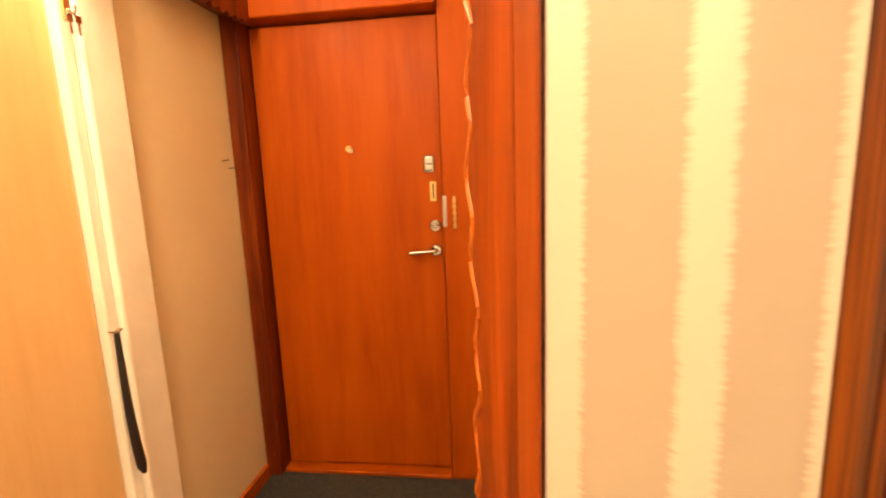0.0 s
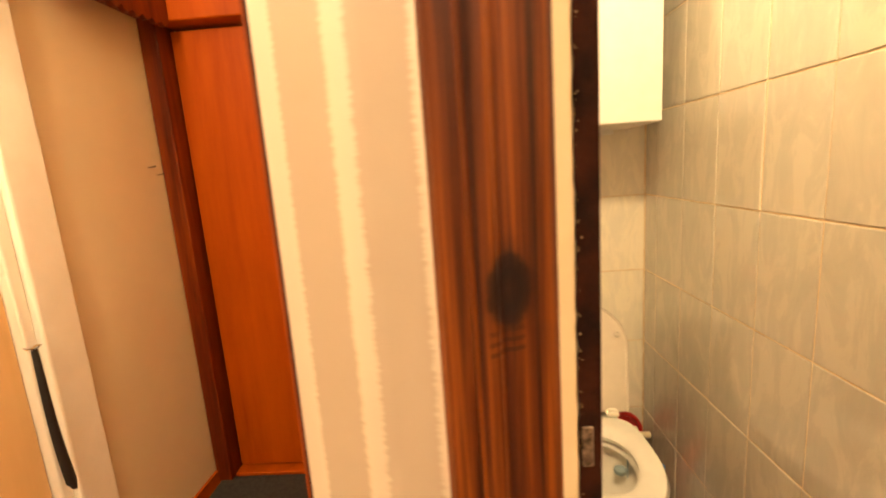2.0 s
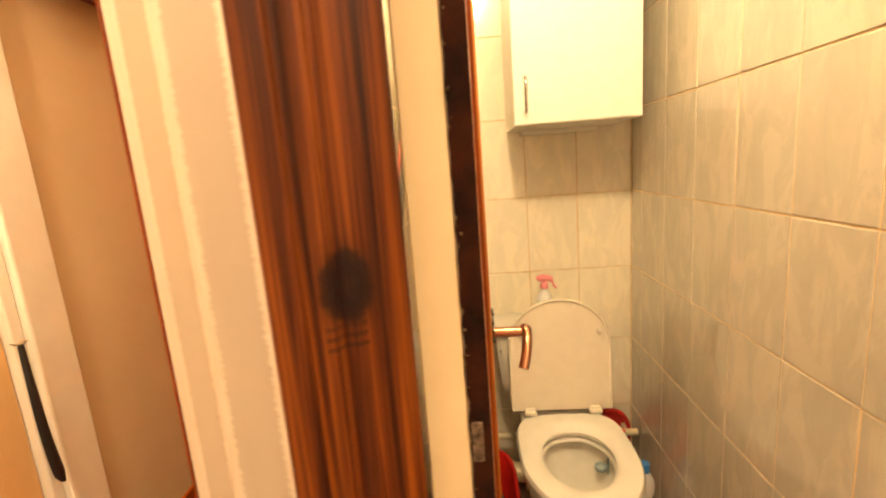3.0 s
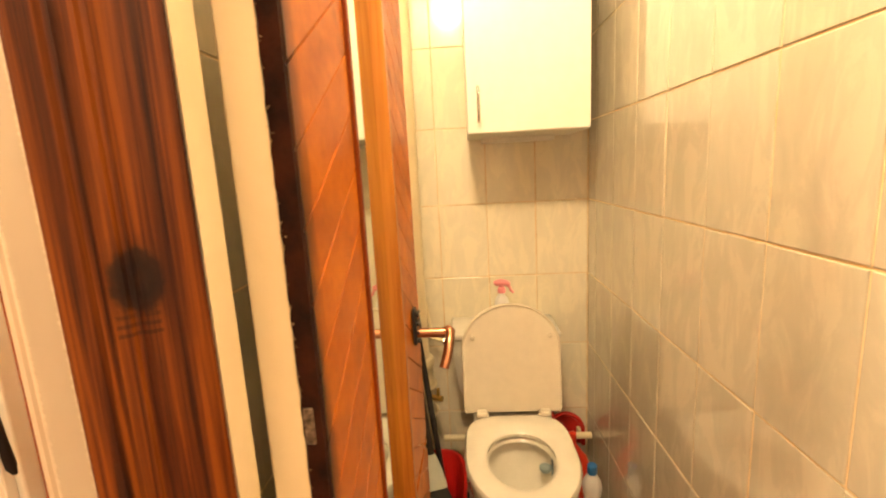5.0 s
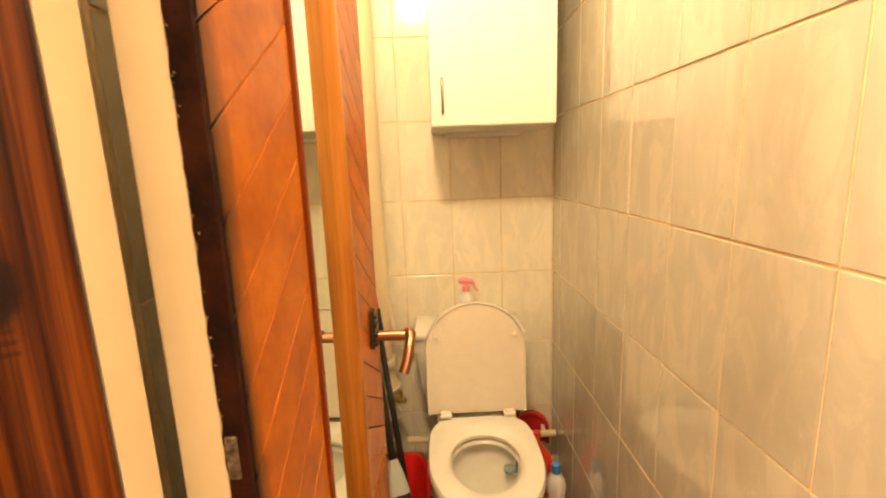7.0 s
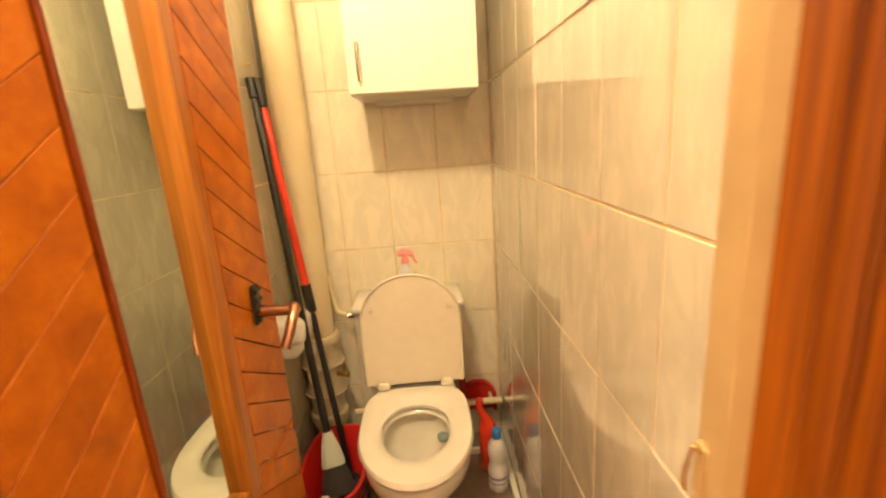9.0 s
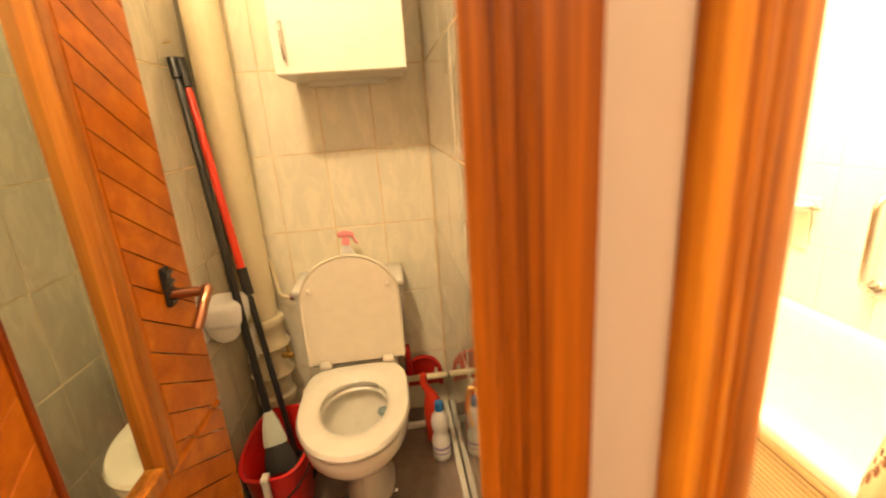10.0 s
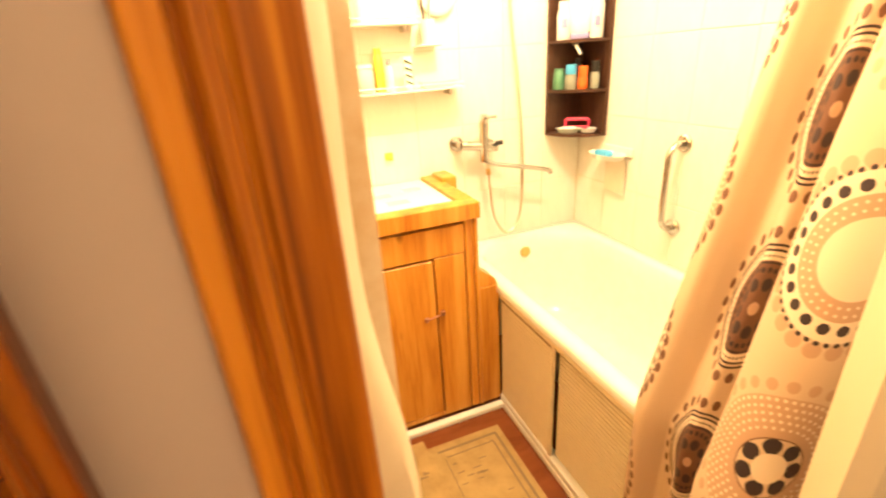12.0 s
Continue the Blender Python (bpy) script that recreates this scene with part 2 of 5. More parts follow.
def curtain_material():
    """Cream cloth printed with rings of dots round brown flowers, laid in staggered cells."""
    m, nodes, links, b = material("printed_curtain", 0.7)

    def num(op, a, c=None, e=None):
        n = nodes.new("ShaderNodeMath")
        n.operation = op
        for i, v in enumerate((a, c, e)):
            if v is None:
                continue
            if isinstance(v, (int, float)):
                n.inputs[i].default_value = v
            else:
                links.new(v, n.inputs[i])
        return n.outputs[0]
    uv = nodes.new("ShaderNodeUVMap")
    uv.uv_map = "cloth"
    sep = nodes.new("ShaderNodeSeparateXYZ")
    links.new(uv.outputs[0], sep.inputs[0])
    u, v = sep.outputs[0], sep.outputs[1]
    beyond = num("MAXIMUM", num("SUBTRACT", u, 0.53), 0.0)
    u = num("ADD", u, num("MULTIPLY", beyond, 0.6))
    cw, ch = 0.31, 0.34
    cu = num("DIVIDE", u, cw)
    col = num("FLOOR", cu)
    vv = num("ADD", num("DIVIDE", v, ch), num("MULTIPLY", col, 0.5))
    eye = num("GREATER_THAN", num("FRACT", num("MULTIPLY", num("ADD", col, 0.25), 0.5)), 0.5)
    plainrow = num("LESS_THAN", num("FRACT", num("MULTIPLY", num("ADD", num("FLOOR", vv), 0.25), 0.5)), 0.5)
    flower = num("MULTIPLY", plainrow, num("SUBTRACT", 1.0, eye))
    ring = num("MULTIPLY", num("SUBTRACT", 1.0, plainrow), num("SUBTRACT", 1.0, eye))
    x = num("MULTIPLY", num("SUBTRACT", num("FRACT", cu), 0.5), cw)
    x = num("MULTIPLY", x, num("ADD", 1.0, num("MULTIPLY", eye, 0.5)))
    y = num("MULTIPLY", num("SUBTRACT", num("FRACT", vv), 0.5), ch)
    stretch = num("MULTIPLY", y, 0.86)
    r = num("SQRT", num("ADD", num("MULTIPLY", x, x), num("MULTIPLY", stretch, stretch)))
    ang = num("ARCTAN2", stretch, x)

    def dots(radius, count, size, phase=0.0):
        a = num("SUBTRACT", num("FRACT", num("ADD", num("MULTIPLY", ang, count / (2 * math.pi)), phase)), 0.5)
        along = num("MULTIPLY", a, 2 * math.pi * radius / count)
        out = num("SUBTRACT", r, radius)
        d = num("SQRT", num("ADD", num("MULTIPLY", along, along), num("MULTIPLY", out, out)))
        return num("LESS_THAN", d, size)

    def band(r0, r1):
        return num("MULTIPLY", num("GREATER_THAN", r, r0), num("LESS_THAN", r, r1))
    base = nodes.new("ShaderNodeRGB")
    base.outputs[0].default_value = (0.62, 0.445, 0.29, 1)
    last = base.outputs[0]
    dark, brown, tan, pale = (0.035, 0.018, 0.018), (0.15, 0.065, 0.035), (0.50, 0.31, 0.19), (0.78, 0.63, 0.45)
    layers = []
    for kind, stack in (
        (ring, ((dots(0.118, 28, 0.0110), tan), (dots(0.108, 56, 0.0036, 0.5), dark), (band(0.0, 0.105), pale), (dots(0.089, 24, 0.0075), dark), (band(0.050, 0.078), tan), (dots(0.070, 40, 0.0020), pale), (dots(0.060, 36, 0.0020), pale), (band(0.0, 0.051), pale))),
        (flower, ((dots(0.122, 28, 0.0085), tan), (band(0.048, 0.107), tan), (dots(0.102, 60, 0.0026), pale), (dots(0.092, 54, 0.0024), pale), (dots(0.082, 48, 0.0024), pale), (dots(0.072, 42, 0.0024), pale), (dots(0.062, 36, 0.0022), pale), (band(0.046, 0.048), brown), (dots(0.034, 7, 0.0125), dark), (band(0.0, 0.024), pale))),
        (eye, ((dots(0.121, 24, 0.0095), brown), (band(0.100, 0.104), dark), (band(0.092, 0.096), dark), (band(0.078, 0.092), pale), (dots(0.085, 64, 0.0024), dark), (band(0.0, 0.078), brown), (band(0.073, 0.076), dark), (dots(0.063, 30, 0.0045), dark), (dots(0.040, 9, 0.0110), dark), (band(0.0, 0.011), tan))),
    ):
        layers += [(num("MULTIPLY", m, kind), c) for m, c in stack]
    far = num("GREATER_THAN", u, 0.62)
    layers.append((num("MULTIPLY", dots(0.118, 28, 0.0100), far), brown))
    layers.append((num("MULTIPLY", dots(0.104, 64, 0.0026), far), dark))
    for mask, c in layers:
        mx = nodes.new("ShaderNodeMixRGB")
        links.new(mask, mx.inputs[0])
        links.new(last, mx.inputs[1])
        mx.inputs[2].default_value = (*c, 1)
        last = mx.outputs[0]
    links.new(last, b.inputs["Base Color"])
    mp = mapped(nodes, links, (1, 1, 1))
    n = noisy(nodes, links, mp, 500, 2)
    bump(nodes, links, b, n.outputs["Fac"], 0.15, 0.0005)
    return m


M["curtain"] = curtain_material()


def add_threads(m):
    """Fine horizontal threads, and three glossy cream bands: fold highlights painted in, edges frayed."""
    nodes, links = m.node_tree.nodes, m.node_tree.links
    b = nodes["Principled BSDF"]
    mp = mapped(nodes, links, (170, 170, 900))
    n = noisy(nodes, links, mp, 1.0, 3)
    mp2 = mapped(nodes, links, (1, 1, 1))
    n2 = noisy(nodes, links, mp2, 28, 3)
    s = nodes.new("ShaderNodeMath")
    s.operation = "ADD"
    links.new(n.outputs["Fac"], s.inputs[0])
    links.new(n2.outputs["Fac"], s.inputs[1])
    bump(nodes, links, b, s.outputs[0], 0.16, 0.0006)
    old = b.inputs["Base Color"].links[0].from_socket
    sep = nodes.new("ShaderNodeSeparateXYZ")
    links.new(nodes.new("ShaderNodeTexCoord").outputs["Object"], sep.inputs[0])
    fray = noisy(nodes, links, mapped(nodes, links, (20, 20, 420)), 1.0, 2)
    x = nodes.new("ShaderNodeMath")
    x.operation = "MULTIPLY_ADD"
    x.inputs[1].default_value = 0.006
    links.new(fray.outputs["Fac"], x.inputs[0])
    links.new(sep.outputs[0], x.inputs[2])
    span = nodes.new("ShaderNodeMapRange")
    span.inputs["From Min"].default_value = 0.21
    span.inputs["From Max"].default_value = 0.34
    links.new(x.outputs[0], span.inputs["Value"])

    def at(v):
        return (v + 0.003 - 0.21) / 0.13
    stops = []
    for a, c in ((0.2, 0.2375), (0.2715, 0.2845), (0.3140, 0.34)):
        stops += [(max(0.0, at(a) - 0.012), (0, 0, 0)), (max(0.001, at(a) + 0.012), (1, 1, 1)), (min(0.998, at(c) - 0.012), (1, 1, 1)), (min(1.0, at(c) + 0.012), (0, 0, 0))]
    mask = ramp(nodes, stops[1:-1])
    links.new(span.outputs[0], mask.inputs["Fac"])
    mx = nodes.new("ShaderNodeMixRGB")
    # Paler base colour imitates the sheen along the folds.
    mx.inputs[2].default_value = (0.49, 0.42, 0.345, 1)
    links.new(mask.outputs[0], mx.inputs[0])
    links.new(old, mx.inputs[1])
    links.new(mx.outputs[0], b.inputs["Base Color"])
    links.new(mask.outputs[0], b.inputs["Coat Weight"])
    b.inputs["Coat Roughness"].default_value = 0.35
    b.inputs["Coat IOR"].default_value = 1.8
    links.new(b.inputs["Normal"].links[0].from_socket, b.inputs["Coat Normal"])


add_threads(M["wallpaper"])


def knotty_material():
    """The casing wood with one dark oval knot."""
    m = M["trim"].copy()
    m.name = "knotty_casing_wood"
    nodes, links = m.node_tree.nodes, m.node_tree.links
    b = nodes["Principled BSDF"]
    old = b.inputs["Base Color"].links[0].from_socket
    tc = nodes.new("ShaderNodeTexCoord")
    sub = nodes.new("ShaderNodeVectorMath")
    sub.operation = "SUBTRACT"
    sub.inputs[1].default_value = (0.3531, 0.215, 1.3543)
    mul = nodes.new("ShaderNodeVectorMath")
    mul.operation = "MULTIPLY"
    mul.inputs[1].default_value = (1 / 0.0115, 0.0, 1 / 0.0185)
    size = nodes.new("ShaderNodeVectorMath")
    size.operation = "LENGTH"
    links.new(tc.outputs["Object"], sub.inputs[0])
    links.new(sub.outputs[0], mul.inputs[0])
    links.new(mul.outputs[0], size.inputs[0])
    wave = nodes.new("ShaderNodeTexNoise")
    wave.inputs["Scale"].default_value = 160
    links.new(tc.outputs["Object"], wave.inputs["Vector"])
    jig = nodes.new("ShaderNodeMath")
    jig.operation = "MULTIPLY_ADD"
    jig.inputs[1].default_value = 0.35
    links.new(wave.outputs["Fac"], jig.inputs[0])
    links.new(size.outputs["Value"], jig.inputs[2])
    mask = ramp(nodes, [(0.0, (0.85, 0.85, 0.85)), (0.35, (1, 1, 1)), (0.55, (0.9, 0.9, 0.9)), (0.66, (0.25, 0.25, 0.25)), (0.9, (0, 0, 0))])
    half = nodes.new("ShaderNodeMath")
    half.operation = "MULTIPLY"
    half.inputs[1].default_value = 0.5
    links.new(jig.outputs[0], half.inputs[0])
    links.new(half.outputs[0], mask.inputs["Fac"])
    part_of = nodes.new("ShaderNodeSeparateXYZ")
    links.new(sub.outputs[0], part_of.inputs[0])

    def num(op, a, c=None):
        n = nodes.new("ShaderNodeMath")
        n.operation = op
        for i, v in enumerate((a, c)):
            if isinstance(v, (int, float)):
                n.inputs[i].default_value = v
            elif v is not None:
                links.new(v, n.inputs[i])
        return n.outputs[0]
    low = num("LESS_THAN", num("ABSOLUTE", num("ADD", part_of.outputs[2], 0.027)), 0.0085)
    narrow = num("LESS_THAN", num("ABSOLUTE", num("ADD", part_of.outputs[0], num("MULTIPLY", wave.outputs["Fac"], 0.004))), 0.0095)
    waves = num("GREATER_THAN", num("SINE", num("MULTIPLY", part_of.outputs[2], 1150.0)), 0.15)
    checks = num("MULTIPLY", num("MULTIPLY", low, narrow), num("MULTIPLY", waves, 0.5))
    both = num("MAXIMUM", mask.outputs[0], checks)
    mx = nodes.new("ShaderNodeMixRGB")
    mx.inputs[2].default_value = (0.010, 0.003, 0.0015, 1)
    links.new(both, mx.inputs[0])
    links.new(old, mx.inputs[1])
    links.new(mx.outputs[0], b.inputs["Base Color"])
    return m


M["knotty"] = knotty_material()


def scorch(m):
    """A blackened, ragged margin along the hinge side of the cladding."""
    nodes, links = m.node_tree.nodes, m.node_tree.links
    b = nodes["Principled BSDF"]
    old = b.inputs["Base Color"].links[0].from_socket
    sep = nodes.new("ShaderNodeSeparateXYZ")
    links.new(nodes.new("ShaderNodeTexCoord").outputs["Object"], sep.inputs[0])
    n = noisy(nodes, links, mapped(nodes, links, (60, 60, 9)), 1.0, 4)
    reach = nodes.new("ShaderNodeMath")
    reach.operation = "MULTIPLY_ADD"
    reach.inputs[1].default_value = -0.030
    links.new(n.outputs["Fac"], reach.inputs[0])
    links.new(sep.outputs[0], reach.inputs[2])
    span = nodes.new("ShaderNodeMapRange")
    span.inputs["From Min"].default_value = -0.009
    span.inputs["From Max"].default_value = 0.014
    span.inputs["To Min"].default_value = 0.96
    span.inputs["To Max"].default_value = 0.0
    links.new(reach.outputs[0], span.inputs["Value"])
    mx = nodes.new("ShaderNodeMixRGB")
    mx.inputs[2].default_value = (0.010, 0.003, 0.001, 1)
    links.new(span.outputs[0], mx.inputs[0])
    links.new(old, mx.inputs[1])
    links.new(mx.outputs[0], b.inputs["Base Color"])


scorch(M["pine"])


# ---- mesh helpers ----
def part(name, bm, mat, parent=None, label="", smooth=None):
    me = bpy.data.meshes.new(name)
    bmesh.ops.recalc_face_normals(bm, faces=bm.faces)
    if smooth is not None:
        lim = radians(smooth)
        for f in bm.faces:
            f.smooth = True
        for e in bm.edges:
            e.smooth = not (len(e.link_faces) == 2 and e.calc_face_angle(0) > lim)
    bm.to_mesh(me)
    bm.free()
    me.materials.append(mat)
    ob = new(name, me)
    ob.parent = parent
    return tagged(ob, label=label)


def thing(name, label, category, m=None, group="", kind=""):
    ob = new(name)
    if m is not None:
        ob.matrix_world = m
    return tagged(ob, label, category, group, kind)


def add(bm, other):
    me = bpy.data.meshes.new("t")
    other.to_mesh(me)
    other.free()
    bm.from_mesh(me)
    bpy.data.meshes.remove(me)
    return bm


def box(x0, x1, y0, y1, z0, z1, bevel=0.0, seg=1):
    bm = bmesh.new()
    bmesh.ops.create_cube(bm, size=1)
    for v in bm.verts:
        v.co = Vector(((x0 + x1) / 2 + v.co.x * (x1 - x0), (y0 + y1) / 2 + v.co.y * (y1 - y0), (z0 + z1) / 2 + v.co.z * (z1 - z0)))
    if bevel:
        bmesh.ops.bevel(bm, geom=bm.edges[:], offset=bevel, segments=seg, affect="EDGES", profile=0.5)
    return bm


def prism(outline, z0, z1, axis="z", bevel=0.0):
    """An outline in the plane across the axis, carried from z0 to z1 along it."""
    bm = bmesh.new()

    def place(a, b, c):
        return {"z": (a, b, c), "y": (a, c, b), "x": (c, a, b)}[axis]
    lo = [bm.verts.new(place(a, b, z0)) for a, b in outline]
    hi = [bm.verts.new(place(a, b, z1)) for a, b in outline]
    n = len(outline)
    for i in range(n):
        bm.faces.new((lo[i], lo[(i + 1) % n], hi[(i + 1) % n], hi[i]))
    caps = [bm.faces.new(lo[::-1]), bm.faces.new(hi)]
    if n > 4:
        bmesh.ops.triangulate(bm, faces=caps)
    if bevel:
        bmesh.ops.recalc_face_normals(bm, faces=bm.faces)
        bmesh.ops.bevel(bm, geom=[e for e in bm.edges if e.calc_face_angle(0) > 0.5], offset=bevel, segments=2, affect="EDGES")
    return bm


def lathe(profile, n=28, centre=(0, 0), squash=1.0):
    """A profile of (radius, height) turned about the vertical."""
    bm = bmesh.new()
    rings = []
    for r, z in profile:
        rings.append([bm.verts.new((centre[0] + max(r, 1e-4) * math.cos(2 * math.pi * i / n), centre[1] + squash * max(r, 1e-4) * math.sin(2 * math.pi * i / n), z)) for i in range(n)])
    for a, b in zip(rings, rings[1:]):
        for i in range(n):
            bm.faces.new((a[i], a[(i + 1) % n], b[(i + 1) % n], b[i]))
    bm.faces.new(rings[0][::-1])
    bm.faces.new(rings[-1])
    return bm


def tube(points, radius, n=12, closed=False):
    """A round bar along points; radius is a number or a list."""
    bm = bmesh.new()
    pts = [Vector(p) for p in points]
    radii = radius if isinstance(radius, (list, tuple)) else [radius] * len(pts)
    rings = []
    up = Vector((0.13, 0.21, 0.97))
    for i, p in enumerate(pts):
        a = pts[i - 1] if i or closed else p
        b = pts[(i + 1) % len(pts)] if i < len(pts) - 1 or closed else p
        d = (b - a).normalized()
        s = d.cross(up)
        s = s.normalized() if s.length > 0.05 else d.cross(Vector((1, 0, 0))).normalized()
        u = s.cross(d)
        rings.append([bm.verts.new(p + radii[i] * (math.cos(2 * math.pi * k / n) * s + math.sin(2 * math.pi * k / n) * u)) for k in range(n)])
    m = len(rings)
    for i in range(m if closed else m - 1):
        a, b = rings[i], rings[(i + 1) % m]
        for k in range(n):
            bm.faces.new((a[k], a[(k + 1) % n], b[(k + 1) % n], b[k]))
    if not closed:
        bm.faces.new(rings[0][::-1])
        bm.faces.new(rings[-1])
    return bm


def curve_points(pts, steps=8):
    """A smooth line through points."""
    pts = [Vector(p) for p in pts]
    out = []
    for i in range(len(pts) - 1):
        p0, p1, p2, p3 = pts[max(i - 1, 0)], pts[i], pts[i + 1], pts[min(i + 2, len(pts) - 1)]
        for k in range(steps):
            t = k / steps
            out.append(0.5 * ((2 * p1) + (p2 - p0) * t + (2 * p0 - 5 * p1 + 4 * p2 - p3) * t * t + (3 * p1 - p0 - 3 * p2 + p3) * t ** 3))
    out.append(pts[-1])
    return out


def loft(rings, close=True):
    bm = bmesh.new()
    vs = [[bm.verts.new(p) for p in r] for r in rings]
    n = len(vs[0])
    for a, b in zip(vs, vs[1:]):
        for k in range(n if close else n - 1):
            bm.faces.new((a[k], a[(k + 1) % n], b[(k + 1) % n], b[k]))
    return bm


def structure(name, bm, mat, parent=None, label="", smooth=None):
    return tagged(part(name, bm, mat, parent, label, smooth), kind="structure", category="" if parent else name.split("_")[0])


H = 2.52          # ceiling height
WCZ = 0.15        # floor of the toilet
LX = -0.93        # left wall of the entrance
EY = 1.97         # face of the entrance door
WX0, WX1, WY0, WY1 = 0.252, 1.002, 0.27, 1.681
BX0, BX1, BY0, BY1 = 1.09, 2.40, 0.24, 1.78

# ---- floors, ceilings, outer walls ----
structure("floor", box(-2.2, 3.1, -1.15, 2.3, -0.12, 0.0), M["lino"], label="brown linoleum floor of the corridor and bathroom")
structure("ceiling", box(-2.2, 3.1, -1.15, 2.3, H, H + 0.12), M["ceiling"], label="white painted ceiling")
structure("wall_south", box(-1.05, 3.0, -1.25, -1.15, 0, H), M["hall"], label="beige wallpapered corridor wall")
structure("wall_east_corridor", box(3.0, 3.1, -1.15, 0.13, 0, H), M["hall"], label="beige wallpapered end wall of the corridor")
structure("wall_west", box(LX - 0.12, LX, 1.19, 2.12, 0, H), M["niche"], label="beige wallpapered wall beside the entrance")
structure("wall_west_near", box(LX - 0.12, LX, -1.25, 0.36, 0, H), M["niche"], label="beige wallpapered corridor wall")
structure("wall_west_head", box(LX - 0.12, LX, 0.36, 1.19, 2.08, H), M["niche"], label="beige wallpaper above the room door")
structure("wall_entrance", box(LX, 0.60, EY + 0.055, EY + 0.20, 0, H), M["niche"], label="wall round the entrance door")
structure("entrance_mat", box(LX + 0.02, 0.18, 1.40, EY - 0.06, 0.0, 0.012, 0.004), M["darkfloor"], label="dark ribbed floor covering before the entrance")
structure("baseboard_west", box(LX, LX + 0.016, 1.325, 1.878, 0.0, 0.07, 0.003), M["door"], label="orange-brown wooden baseboard")

# the wall end between the entrance and the toilet: slanted corner, wallpapered
corner = [(0.3215, 0.2010), (0.3150, 0.2040), (0.3125, 0.2047), (0.2925, 0.2082), (0.2890, 0.2092), (0.2835, 0.2116), (0.2785, 0.2148), (0.2745, 0.2185), (0.2715, 0.2215), (0.2345, 0.2508), (0.2310, 0.2530), (0.2255, 0.2557), (0.2225, 0.2582), (0.2213, 0.2615), (0.226, 0.300), (0.195, 0.43), (0.195, 0.46), (0.245, 0.46), (0.340, 0.30), (0.340, 0.22)]
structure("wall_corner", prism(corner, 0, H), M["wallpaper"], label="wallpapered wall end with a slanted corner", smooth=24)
structure("wall_niche_east", box(0.190, 0.247, 0.462, EY + 0.055, 0, H), M["niche"], label="beige wall beside the entrance niche")
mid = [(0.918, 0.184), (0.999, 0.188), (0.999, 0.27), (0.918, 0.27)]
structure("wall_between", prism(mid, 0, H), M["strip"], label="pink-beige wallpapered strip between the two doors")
structure("wall_toilet_head", prism([(0.342, 0.222), (0.923, 0.186), (0.923, 0.27), (0.342, 0.27)], 2.10, H), M["hall"], label="wall above the toilet door")
structure("wall_bath_head", prism([(0.999, 0.190), (1.68, 0.150), (1.68, 0.24), (0.999, 0.27)], 2.10, H), M["hall"], label="wall above the bathroom door")
structure("wall_bath_front", prism([(1.682, 0.150), (3.0, 0.13), (3.0, 0.24), (1.682, 0.24)], 0, H), M["hall"], label="corridor wall beyond the bathroom door")

# ---- toilet room shell ----
wall_tw = structure("wall_toilet_west", box(WX0 - 0.004 - 0.05, WX0 - 0.004, 0.465, WY1 + 0.004, 0, H), M["grout"], label="grouted wall with marbled grey-beige tiles, shade toned in")
wall_tn = structure("wall_toilet_north", box(WX0 - 0.05, WX1 + 0.004, WY1 + 0.004, WY1 + 0.08, 0, H), M["grout"], label="back wall of the toilet with cream marbled tiles")
wall_te = structure("wall_toilet_east", box(WX1 + 0.004, BX0 - 0.006, 0.272, WY1 + 0.25, 0, H), M["grout"], label="partition with marbled grey-beige tiles, shade toned in")
structure("toilet_floor", box(WX0, WX1, 0.27, WY1, 0, WCZ), M["wcfloor"], label="raised mottled brown toilet floor")
structure("baseboard_toilet_back", box(0.56, WX1 - 0.024, 1.545, 1.562, WCZ, WCZ + 0.026, 0.003), M["white"], label="white painted skirting strip behind the toilet")
structure("baseboard_toilet", box(WX1 - 0.022, WX1 - 0.001, 0.9, WY1 - 0.002, WCZ, WCZ + 0.022, 0.003), M["white"], label="white painted skirting strip")

# ---- bathroom shell ----
wall_bn = structure("wall_bath_north", box(BX0, BX1 + 0.08, BY1 + 0.003, BY1 + 0.10, 0, H), M["bathgrout"], label="cream tiled back wall of the bathroom")
wall_be = structure("wall_bath_east", box(BX1 + 0.003, BX1 + 0.08, BY0, BY1 + 0.003, 0, H), M["bathgrout"], label="cream tiled wall along the bath")
structure("baseboard_bath", box(BX0, 1.735, 1.300, 1.330, 0.0, 0.022, 0.003), M["white"], label="white painted skirting strip before the cabinet")


# ---- entrance door ----
def knob_ring(x, z, r, depth):
    bm = lathe([(r, 0), (r, depth * 0.6), (r * 0.86, depth)], 20)
    bmesh.ops.rotate(bm, verts=bm.verts, matrix=Matrix.Rotation(radians(90), 3, "X"))
    bmesh.ops.translate(bm, verts=bm.verts, vec=(x, 0, z))
    return bm


